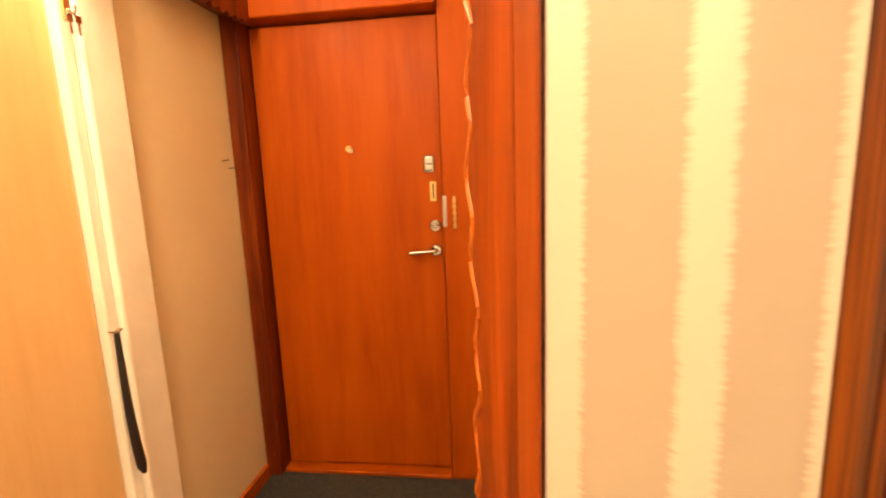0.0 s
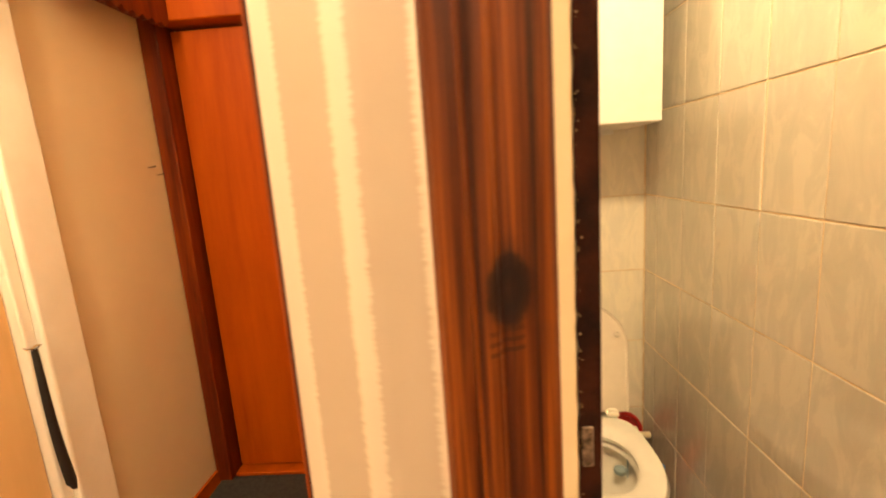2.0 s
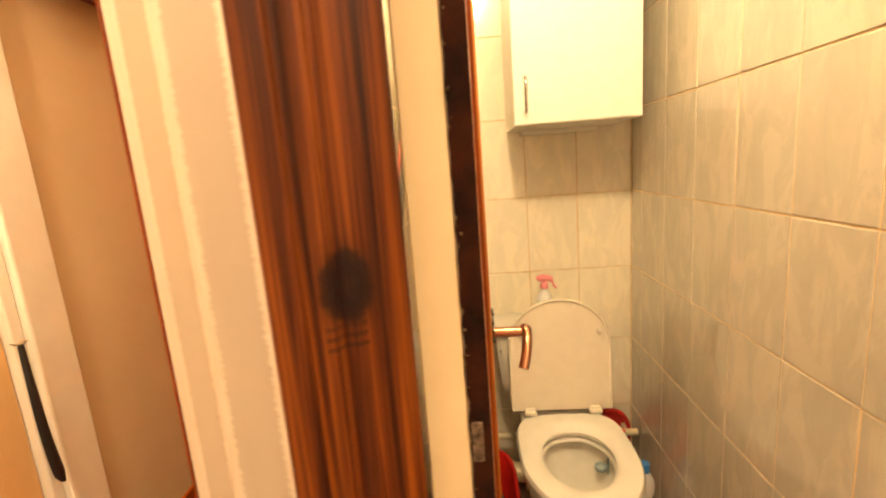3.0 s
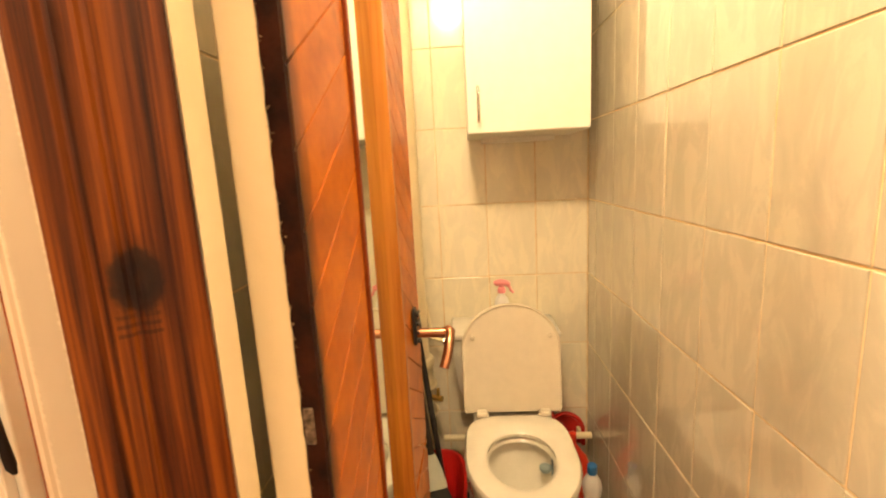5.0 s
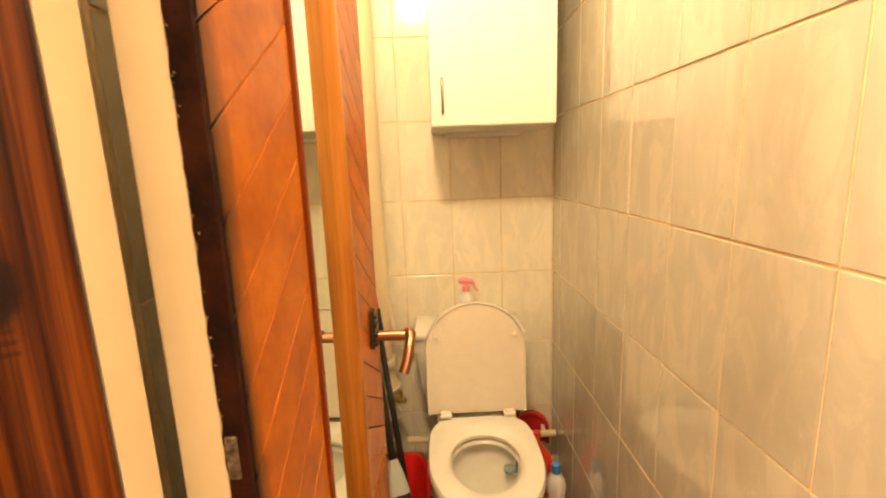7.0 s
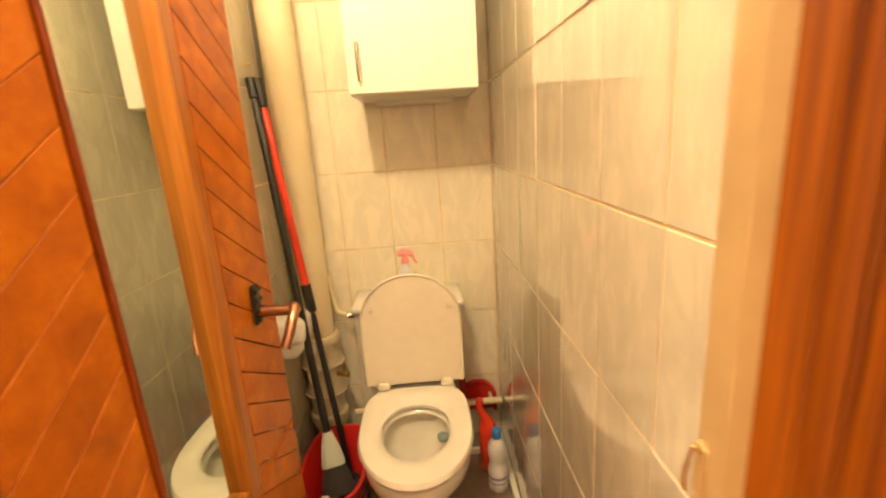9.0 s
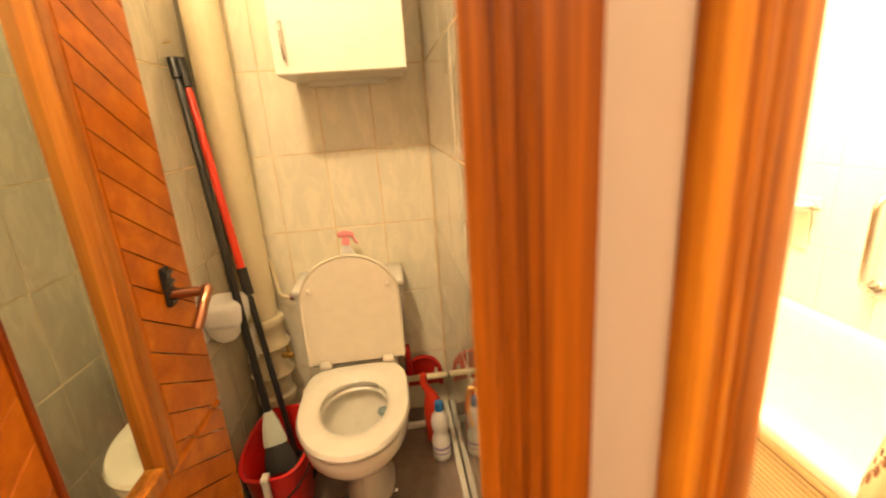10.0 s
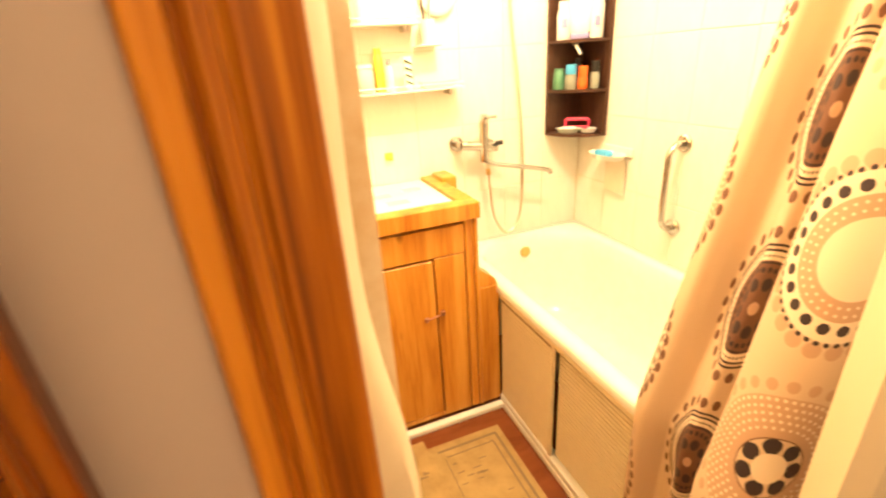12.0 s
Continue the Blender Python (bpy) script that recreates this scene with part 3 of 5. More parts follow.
def entrance_door():
    d = thing("door_1", "orange-brown veneered entrance door, closed, in a frame darker on the left", "door", pose(-0.85, EY, 0), kind="structure")
    w, h0, h1 = 0.812, 0.030, 2.058
    part("leaf", box(0, w, 0.0, 0.045, h0, h1, 0.003), M["door"], d)
    # Left jamb takes a darker wood than the head and right jamb.
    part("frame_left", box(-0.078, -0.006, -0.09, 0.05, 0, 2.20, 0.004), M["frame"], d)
    part("frame_right", box(w + 0.006, w + 0.226, -0.04, 0.05, 0, 2.20, 0.004), M["door"], d)
    part("frame_head", box(-0.005, w + 0.005, -0.085, 0.05, h1 + 0.014, 2.30, 0.004), M["door"], d)
    part("threshold", box(-0.005, w + 0.005, -0.055, 0.05, 0.0, h0 - 0.008, 0.004), M["door"], d)
    eye = part("peephole", knob_ring(0.408, 1.537, 0.014, 0.006), M["brass"], d, "brass peephole")
    part("cover", knob_ring(0.420, 1.529, 0.012, 0.009), M["chrome"], eye, "chrome peephole cover")
    lock = part("upper_lock", box(0.736, 0.782, -0.010, 0.0, 1.425, 1.495, 0.009, 3), M["chrome"], d, "chrome oval lock plate")
    part("keyhole", box(0.750, 0.772, -0.0125, -0.0098, 1.456, 1.462), M["black"], lock, "dark keyhole slot")
    plate = part("lock_plate", box(0.758, 0.788, -0.004, 0.0, 1.30, 1.385, 0.002), M["brass"], d, "narrow brass lock plate")
    part("slot", box(0.770, 0.777, -0.0055, -0.0038, 1.31, 1.375), M["black"], plate, "dark slot")
    part("strike_plate", box(0.816, 0.834, -0.043, -0.0402, 1.19, 1.325, 0.001), M["chrome"], d, "long chrome strike plate")
    chain = part("door_chain", box(0.862, 0.872, -0.044, -0.0402, 1.18, 1.32, 0.001), M["brass"], d, "brass door chain track")
    for i in range(5):
        ring = tube([(0.867 + 0.007 * math.cos(a), -0.047, 1.195 + i * 0.027 + 0.011 * math.sin(a)) for a in [k * math.pi / 5 for k in range(10)]], 0.0022, 6, True)
        part("link", ring, M["brass"], chain)
    turn = part("knob", add(knob_ring(0.777, 1.192, 0.026, 0.008), add(knob_ring(0.777, 1.192, 0.014, 0.03), box(0.757, 0.797, -0.038, -0.028, 1.186, 1.198, 0.003))), M["chrome"], d, "chrome turn knob", smooth=40)
    h = part("handle", add(knob_ring(0.778, 1.085, 0.026, 0.010), tube(curve_points([(0.778, 0.0, 1.085), (0.778, -0.038, 1.085), (0.765, -0.046, 1.085), (0.72, -0.047, 1.082), (0.665, -0.045, 1.078)], 5), 0.0085)), M["chrome"], d, "chrome lever handle", smooth=40)
    return d


entrance_door()


def room_door():
    d = thing("door_2", "pale beech laminate room door, closed, in a white painted casing", "door", pose(LX, 0.42, 0), kind="structure")
    part("leaf", box(-0.055, -0.018, 0.0, 0.722, 0.01, 2.02, 0.002), M["beechdoor"], d)
    part("bead", box(-0.05, 0.010, 0.725, 0.762, 0, 2.05, 0.005, 2), M["white"], d)
    part("casing_far", box(-0.05, 0.030, 0.764, 0.895, 0, 2.14, 0.008, 2), M["white"], d)
    part("casing_near", box(-0.05, 0.030, -0.13, -0.003, 0, 2.14, 0.008, 2), M["white"], d)
    part("casing_head", box(-0.05, 0.028, -0.002, 0.762, 2.053, 2.14, 0.006, 2), M["white"], d)
    return d


room_door()


def shoehorn():
    d = thing("shoehorn", "long dark brown shoehorn hanging on the white door casing", "shoehorn", pose(LX + 0.052, 1.130, 0.55))
    rings = []
    n = 16
    for i in range(n + 1):
        s = i / n
        z = 0.45 * (1 - s)
        w = 0.009 + 0.010 * s ** 2 + (0.004 * math.sin(s * 3.1))
        if i == n:
            w = 0.006
        y = 0.02 * s ** 3
        rings.append([(-0.004, y - w, z), (0.003, y - w * 0.6, z), (0.005, y, z), (0.003, y + w * 0.6, z), (-0.004, y + w, z), (-0.006, y, z)])
    part("blade", loft(rings), M["black"], d, smooth=50)
    part("hook", tube(curve_points([(-0.022, -0.004, 0.450), (-0.002, -0.004, 0.455), (0.006, 0.0, 0.462), (0.004, 0.012, 0.458)], 4), 0.0022, 8), M["brass"], d, "small brass hook")
    part("loop", tube(curve_points([(0.0, -0.03, 0.465), (0.003, -0.015, 0.456), (0.003, 0.0, 0.452), (0.003, 0.018, 0.458)], 4), 0.0014, 6), M["black"], d, "thin dark cord")
    return d


shoehorn()


def key_hook():
    d = thing("key_hook", "small metal wall hook with keys on the white casing", "hook", pose(LX + 0.032, 1.150, 1.865))
    part("plate", box(-0.0015, 0.006, -0.012, 0.012, -0.03, 0.035, 0.002), M["brass"], d)
    part("hook", tube(curve_points([(0.004, 0, 0.0), (0.025, 0, -0.012), (0.03, 0, 0.006)], 4), 0.003, 8), M["chrome"], d)
    for i, a in enumerate((-0.016, 0.004)):
        part("key", add(box(0.014 + i * 0.004, 0.016 + i * 0.004, a, a + 0.020, -0.032, -0.012, 0.0008), box(0.014 + i * 0.004, 0.016 + i * 0.004, a + 0.007, a + 0.013, -0.062, -0.031)), M["chrome"], d, "small steel key")
    return d


key_hook()


def nail(z, y):
    d = thing("nail", "bare nail in the beige wallpaper beside the entrance", "nail", pose(LX, y, z))
    part("shaft", tube([(-0.002, 0, 0), (0.028, 0, 0.004)], 0.0018, 6), M["black"], d)
    part("head", tube([(0.027, 0, 0.004), (0.030, 0, 0.0042)], 0.004, 8), M["black"], d)


nail(1.470, 1.845)
nail(1.500, 1.800)


def scalloped_valance():
    d = thing("valance", "dark carved wooden valance with a scalloped lower edge", "shelf", pose(LX, 1.10, 2.038))
    out = [(0.78, 0.34), (0.0, 0.34)]
    n = 96
    for i in range(n + 1):
        y = 0.78 * i / n
        out.append((y, 0.016 - 0.018 * abs(math.sin(math.pi * y / 0.052)) + 0.006 * math.sin(y * 9)))
    bm = bmesh.new()
    lo, hi = [], []
    for i in range(n + 1):
        y, z = out[2 + i]
        lo.append((bm.verts.new((0.115, y, z)), bm.verts.new((0.137, y, z))))
        hi.append((bm.verts.new((0.115, y, 0.34)), bm.verts.new((0.137, y, 0.34))))
    for i in range(n):
        bm.faces.new((lo[i][0], lo[i + 1][0], hi[i + 1][0], hi[i][0]))
        bm.faces.new((lo[i][1], hi[i][1], hi[i + 1][1], lo[i + 1][1]))
        bm.faces.new((lo[i][0], lo[i][1], lo[i + 1][1], lo[i + 1][0]))
        bm.faces.new((hi[i][0], hi[i + 1][0], hi[i + 1][1], hi[i][1]))
    bm.faces.new((lo[0][0], hi[0][0], hi[0][1], lo[0][1]))
    bm.faces.new((lo[n][0], lo[n][1], hi[n][1], hi[n][0]))
    part("carved_board", bm, M["frame"], d)
    part("bracket_board", box(0.0, 0.113, 0.0, 0.78, 0.05, 0.075, 0.002), M["frame"], d)


scalloped_valance()


# ---- live-edge board beside the entrance ----
def live_edge():
    d = thing("live_edge_board", "reddish varnished board with a wavy natural edge on the wall end", "board", pose(0, 0, 0), kind="structure")
    u = Vector((-0.235, 0.972))
    n = Vector((-0.972, -0.235))
    s = Vector((0.2085, 0.292)) - n * 0.019

    def reach(z):
        return 0.134 + 0.011 * math.sin(z * 78.0 + 1.8 * math.sin(z * 4)) + 0.010 * math.sin(z * 23 + 1) + 0.005 * math.sin(z * 5)
    rings, line = [], []
    steps = 300
    for i in range(steps + 1):
        z = H * i / steps * 0.999
        e = s + u * reach(z)
        a, b, c, q = s + n * 0.001, e + n * 0.001, e + n * 0.016, s + n * 0.020
        m = s + u * reach(z) * 0.5 + n * (0.020 + 0.003 * math.sin(z * 9 + 2))
        k = s + u * (reach(z) - 0.014) + n * 0.021
        rings.append([(p.x, p.y, z) for p in (a, b, c, k, m, q)])
        line.append((e.x + n.x * 0.0175, e.y + n.y * 0.0175, z))
    part("plank", loft(rings), M["live"], d, smooth=40)
    # Bead coloured paler than the plank, painting in the edge's highlight.
    part("natural_edge", tube(line, 0.0045, 8), M["edgeglint"], d, "rounded natural edge, coloured pale as its highlight", smooth=60)
    a, b = Vector((0.2178, 0.2608)), Vector((0.2080, 0.2915))
    part("post", prism([tuple(a), tuple(b), tuple(b - n * 0.015), tuple(a - n * 0.004)], 0, H), M["post"], d)
    # Solid dark strip stands in for the shade inside the gap.
    part("joint", prism([(0.2182, 0.2616), (0.2212, 0.2606), (0.2240, 0.2680), (0.2182, 0.2680)], 0, H), M["burnt"], d, "dark strip in place of the shaded joint beside the wallpaper")


live_edge()


# ---- door casings ----
def casing(name, x0, y0, x1, y1, z0, z1, label, swell=0.0045, mat="trim", heel=None):
    """A moulded board between two plan points, its back on the wall."""
    a, b = Vector((x0, y0)), Vector((x1, y1))
    along = b - a
    n = Vector((along.y, -along.x)).normalized()
    if n.y > 0:
        n = -n
    shape = [(0, 0.6), (0.03, 0.9), (0.10, 1.0), (0.20, 1.0), (0.24, 0.45), (0.28, 0.40), (0.33, 0.98), (0.38, 1.08), (0.43, 1.0), (0.46, 0.45), (0.50, 0.42), (0.55, 0.98), (0.62, 1.05), (0.90, 1.0), (0.97, 0.9), (1, 0.7)]
    front_line = [a + along * s + n * swell * (h - 1) for s, h in shape]
    back = [Vector(heel) if heel else b - n * 0.020, a - n * 0.020]
    ob = structure(name, prism([tuple(p) for p in front_line + back], z0, z1), M[mat], label=label, smooth=35)
    return ob


casing("trim_toilet_left", 0.3215, 0.1965, 0.382, 0.235, 0, 2.16, "brown stained moulded pine casing with a dark knot", mat="knotty")
casing("trim_toilet_right", 0.8805, 0.199, 0.9272, 0.157, 0, 2.16, "reddish brown stained moulded door casing", mat="trimdark", heel=(0.9200, 0.1835))
casing("trim_bath_left", 0.9882, 0.1712, 1.0512, 0.1915, 0, 2.16, "orange-brown grooved pine door casing", swell=0.0095, mat="trimlight")
structure("jamb_toilet_left", prism([(0.368, 0.247), (0.379, 0.242), (0.374, 0.278), (0.342, 0.278), (0.342, 0.247)], 0.1, 2.10), M["cream"], label="cream painted jamb of the toilet door")
structure("jamb_toilet_right", prism([(0.8845, 0.218), (0.9165, 0.188), (0.9165, 0.262), (0.900, 0.262)], 0.1, 2.10), M["jamb"], label="tan painted jamb of the toilet door")


def wavy_jamb():
    rings = []
    steps = 110
    for i in range(steps + 1):
        z = 2.10 * i / steps
        w = 1.074 + 0.010 * math.exp(-((z - 1.02) / 0.10) ** 2) + 0.006 * math.sin(z * 7.0 + 1.2) + 0.003 * math.sin(z * 19)
        rings.append([(1.000, 0.213, z), (1.046, 0.214, z), (w - 0.012, 0.228, z), (w - 0.003, 0.250, z), (w, 0.276, z), (w - 0.003, 0.286, z), (1.000, 0.286, z)])
    bm = loft(rings)
    return structure("jamb_bath_left", bm, M["cream"], label="cream painted live-edge jamb board of the bathroom door", smooth=40)


wavy_jamb()
structure("jamb_bath_right", prism([(1.572, 0.172), (1.590, 0.150), (1.680, 0.138), (1.680, 0.24), (1.654, 0.24)], 0.0, 2.10), M["niche"], label="cream painted jamb of the bathroom door")


# ---- toilet door with mirror ----
def clip(poly, lo, hi):
    """A polygon of (u, z) cut to lo <= z <= hi."""
    for sign, lim in ((1, lo), (-1, -hi)):
        out = []
        for i, p in enumerate(poly):
            q = poly[(i + 1) % len(poly)]
            dp, dq = sign * p[1] - lim, sign * q[1] - lim
            if dp >= 0:
                out.append(p)
            if (dp > 0) != (dq > 0) and abs(dp - dq) > 1e-9:
                k = dp / (dp - dq)
                out.append((p[0] + k * (q[0] - p[0]), p[1] + k * (q[1] - p[1])))
        poly = out
        if len(poly) < 3:
            return []
    return poly


def toilet_door():
    a, b = Vector((0.422, 0.298, 0)), Vector((0.434, 0.887, 0))
    u = (b - a).normalized()
    v = Vector((-u.y, u.x, 0))
    m = Matrix(((u.x, v.x, 0, a.x), (u.y, v.y, 0, a.y), (0, 0, 1, 0), (0, 0, 0, 1)))
    d = thing("door_3", "open pine door clad in chevron planks round a tall mirror", "door", m, kind="structure")
    L, z0, z1 = 0.589, 0.17, 2.08
    part("core", box(0.0, L, 0.015, 0.048, z0, z1, 0.002), M["cream"], d, "cream painted door core")
    rough = bmesh.new()
    steps = 260
    rows = []
    for i in range(steps + 1):
        z = z0 + (z1 - z0) * i / steps
        j = 0.0012 * noise.noise((0, 0, z * 60)) + 0.0013 * noise.noise((3, 0, z * 330))
        rows.append([rough.verts.new(p) for p in ((-0.0015, 0.0, z), (-0.0015, 0.0158 + j, z), (0.003, 0.0158 + j, z), (0.003, 0.0, z))])
    for p, q in zip(rows, rows[1:]):
        for k in range(4):
            rough.faces.new((p[k], p[(k + 1) % 4], q[(k + 1) % 4], q[k]))
    rough.faces.new(rows[0][::-1])
    rough.faces.new(rows[-1])
    part("edge_strip", rough, M["burnt"], d, "blackened rough edge of the cladding")
    flakes = bmesh.new()
    for i in range(260):
        z, y = random.uniform(z0, z1 - 0.02), 0.0166 - abs(random.gauss(0, 0.0016))
        h = random.choice((0.0004, 0.0006, 0.0009, 0.0016))
        add(flakes, box(-0.0024, -0.0014, y - random.uniform(0.0003, 0.0009), y, z, z + h, 0.0))
    tagged(part("paint_flakes", flakes, M["jamb"], d, "tan paint flecks along the blackened edge"), kind="stuff")
    mu0, mu1, mz0, mz1 = 0.178, 0.352, 0.852, 1.96
    part("mirror", box(mu0 - 0.004, mu1 + 0.004, 0.0115, 0.0145, mz0 - 0.004, mz1 + 0.004), M["mirror"], d, "tall mirror glass")
    part("stile_near", box(0.170, mu0, -0.004, 0.0148, mz0 - 0.03, mz1 + 0.03, 0.001), M["frame"], d, "narrow reddish mirror bead")
    part("mirror_bead", box(mu1, mu1 + 0.011, -0.008, 0.0148, mz0 - 0.03, mz1 + 0.03, 0.002), M["stile"], d)
    part("bead_groove", box(mu1 + 0.0112, mu1 + 0.0158, 0.001, 0.0148, mz0 - 0.03, mz1 + 0.03), M["frame"], d)
    part("stile_far", box(mu1 + 0.016, mu1 + 0.040, -0.004, 0.0148, mz0 - 0.03, mz1 + 0.03, 0.003), M["stile"], d)
    part("outer_bead", box(mu1 + 0.0402, mu1 + 0.052, -0.001, 0.0148, mz0 - 0.03, mz1 + 0.03, 0.002), M["pine"], d)
    part("rail_low", box(mu0 + 0.0005, mu1 - 0.0005, -0.005, 0.0148, mz0 - 0.03, mz0, 0.002), M["stile"], d)
    part("rail_top", box(mu0 + 0.0005, mu1 - 0.0005, -0.005, 0.0148, mz1, mz1 + 0.03, 0.002), M["stile"], d)

    def planks(u0, u1, at, z_at, slope, lo, hi):
        k0 = int((lo - z_at) / 0.0595) - 5
        for k in range(k0, k0 + 60):
            zb = z_at + k * 0.0595
            za, zc = zb + slope * (u0 - at), zb + slope * (u1 - at)
            g = 0.0015
            poly = clip([(u0, za + g), (u1, zc + g), (u1, zc + 0.0595 - g), (u0, za + 0.0595 - g)], lo, hi)
            if len(poly) < 3 or max(p[1] for p in poly) - min(p[1] for p in poly) < 0.004:
                continue
            bm = bmesh.new()
            cen = (sum(p[0] for p in poly) / len(poly), sum(p[1] for p in poly) / len(poly))

            def ring(y, t):
                return [bm.verts.new((p[0] + (t if cen[0] > p[0] else -t) * 0.3, y, p[1] + (t if cen[1] > p[1] else -t))) for p in poly]
            r0, r1, r2 = ring(0.0148, 0), ring(0.0070, 0), ring(0.0, 0.0070)
            n = len(poly)
            for p, q in ((r0, r1), (r1, r2)):
                for i in range(n):
                    bm.faces.new((p[i], p[(i + 1) % n], q[(i + 1) % n], q[i]))
            bm.faces.new(r0[::-1])
            bm.faces.new(r2)
            part("plank", bm, M["pine"], d)
    planks(0.004, 0.1695, 0.012, 1.427, 0.71, mz0 - 0.03, z1)
    planks(mu1 + 0.0525, L, 0.432, 1.14, -0.66, mz0 - 0.03, z1)
    planks(0.004, 0.2645, 0.012, 1.427, 0.71, z0, mz0 - 0.031)
    planks(0.2655, L, 0.432, 1.14, -0.66, z0, mz0 - 0.031)
    h = part("handle_plate", box(0.480, 0.508, -0.009, -0.0015, 1.078, 1.150, 0.006, 2), M["black"], d, "black patterned handle plate")
    for i in range(4):
        part("ridge", box(0.481, 0.507, -0.0140, -0.0098, 1.084 + i * 0.017, 1.092 + i * 0.017, 0.0015), M["black"], h)
    lever = add(tube([(0.494, -0.009, 1.10), (0.494, -0.066, 1.10)], 0.0095), tube(curve_points([(0.500, -0.066, 1.102), (0.488, -0.072, 1.100), (0.470, -0.070, 1.086), (0.458, -0.066, 1.066), (0.448, -0.060, 1.048)], 6), [0.011] * 6 + [0.009] * 19))
    part("handle", lever, M["copper"], d, "copper-coloured lever handle", smooth=50)
    part("hinge", box(-0.0035, -0.0012, 0.006, 0.0145, 1.196, 1.228, 0.001), M["hinge"], d, "tarnished hinge leaf")
    part("hinge", box(-0.0035, -0.0012, 0.006, 0.0145, 0.42, 0.456, 0.001), M["hinge"], d, "tarnished hinge leaf")
    return d


toilet_door()


def jamb_latch():
    d = thing("latch_plate", "small painted latch bracket on the cream jamb", "latch", pose(0.893, 0.2505, 1.165))
    part("plate", box(-0.001, 0.006, -0.008, 0.003, 0.0, 0.034, 0.001), M["jamb"], d)
    part("wire", tube(curve_points([(-0.002, -0.004, 0.03), (-0.008, -0.006, 0.036), (-0.009, -0.002, 0.015), (-0.006, 0.002, 0.0)], 4), 0.0012, 6), M["brass"], d)


jamb_latch()


# ---- toilet ----
def egg(cx, cy, a, front_b, back_b, square, z, n=40):
    pts = []
    for i in range(n):
        t = 2 * math.pi * i / n
        c, s = math.cos(t), math.sin(t)
        if s < 0:
            pts.append((cx + a * c, cy + front_b * s, z))
        else:
            e = square
            pts.append((cx + a * math.copysign(abs(c) ** e, c), cy + back_b * abs(s) ** e, z))
    return pts


def toilet():
    d = thing("toilet", "white porcelain toilet with raised seat lid, standing on the raised floor", "toilet", pose(0.675, 1.16, WCZ))
    outer = [egg(0, cy, a, fb, 0.10 + 0.11 * z / 0.4, 0.6, z) for z, cy, a, fb in ((0.0, 0.14, 0.084, 0.125), (0.012, 0.14, 0.084, 0.125), (0.022, 0.14, 0.072, 0.112), (0.10, 0.135, 0.066, 0.105), (0.19, 0.12, 0.068, 0.110), (0.235, 0.09, 0.085, 0.135), (0.275, 0.05, 0.115, 0.170), (0.315, 0.015, 0.142, 0.200), (0.350, 0.0, 0.154, 0.214), (0.385, -0.002, 0.158, 0.222), (0.400, 0.0, 0.160, 0.222))]
    rim_in = [egg(0, 0.0, 0.105, 0.145, 0.13, 0.9, 0.402), egg(0, 0.0, 0.097, 0.128, 0.12, 0.9, 0.388), egg(0, 0.0, 0.124, 0.165, 0.150, 0.95, 0.378), egg(0, 0.005, 0.118, 0.150, 0.14, 1, 0.345), egg(0, 0.01, 0.092, 0.115, 0.105, 1, 0.29), egg(0, 0.015, 0.065, 0.08, 0.08, 1, 0.245), egg(0, 0.03, 0.038, 0.045, 0.05, 1, 0.225), egg(0, 0.04, 0.02, 0.02, 0.02, 1, 0.17)]
    bm = loft(outer + rim_in)
    part("bowl", bm, M["porcelain"], d, smooth=60)
    part("deck", box(-0.135, 0.135, 0.14, 0.30, 0.375, 0.4065, 0.010, 2), M["porcelain"], d, smooth=50)
    part("water", lathe([(0.052, 0.236), (0.052, 0.2365)], 24, (0, 0.022)), material("still_water", 0.02, 0.0, (0.55, 0.55, 0.48))[0], d, "standing water")
    seat = loft([egg(0, 0.0, 0.163, 0.228, 0.205, 0.45, 0.408), egg(0, 0.0, 0.166, 0.232, 0.208, 0.45, 0.418), egg(0, 0.0, 0.160, 0.225, 0.203, 0.45, 0.429), egg(0, 0.0, 0.135, 0.185, 0.165, 0.7, 0.434), egg(0, 0.0, 0.108, 0.148, 0.128, 0.9, 0.430), egg(0, 0.0, 0.099, 0.136, 0.118, 0.95, 0.420), egg(0, 0.0, 0.101, 0.138, 0.120, 0.95, 0.408), egg(0, 0.0, 0.163, 0.228, 0.205, 0.45, 0.408)])
    part("seat", seat, M["porcelain"], d, "glossy white plastic seat", smooth=50)
    # raised lid
    def shape(a, h, n=28):
        pts = [(-a, 0.012), (-a * 0.97, 0.0), (a * 0.97, 0.0), (a, 0.012)]
        for i in range(n + 1):
            t = math.pi * i / n
            pts.append((a * math.cos(t), h - 0.155 + 0.155 * math.sin(t)))
        return pts
    lean = 0.05
    rings = []
    for y, a, dz in ((0.0, 0.158, 0.006), (-0.006, 0.164, 0.001), (-0.002, 0.166, 0.0), (0.012, 0.166, 0.0), (0.018, 0.158, 0.004)):
        rings.append([(x, 0.228 + y + lean * z, 0.432 + z) for x, z in shape(a, 0.376 - dz)])
    lid = loft(rings)
    lid.faces.new([v for v in lid.verts][:len(rings[0])][::-1])
    lid.verts.ensure_lookup_table()
    lid.faces.new(lid.verts[-len(rings[0]):])
    lid_ob = part("lid", lid, M["seat"], d, "raised cream-white lid", smooth=35)
    for sx in (-0.128, 0.128):
        b = lathe([(0.008, 0), (0.008, 0.006), (0.005, 0.009)], 12)
        bmesh.ops.rotate(b, verts=b.verts, matrix=Matrix.Rotation(radians(90), 3, "X"))
        bmesh.ops.translate(b, verts=b.verts, vec=(sx, 0.236, 0.70))
        part("bumper", b, M["seat"], lid_ob)
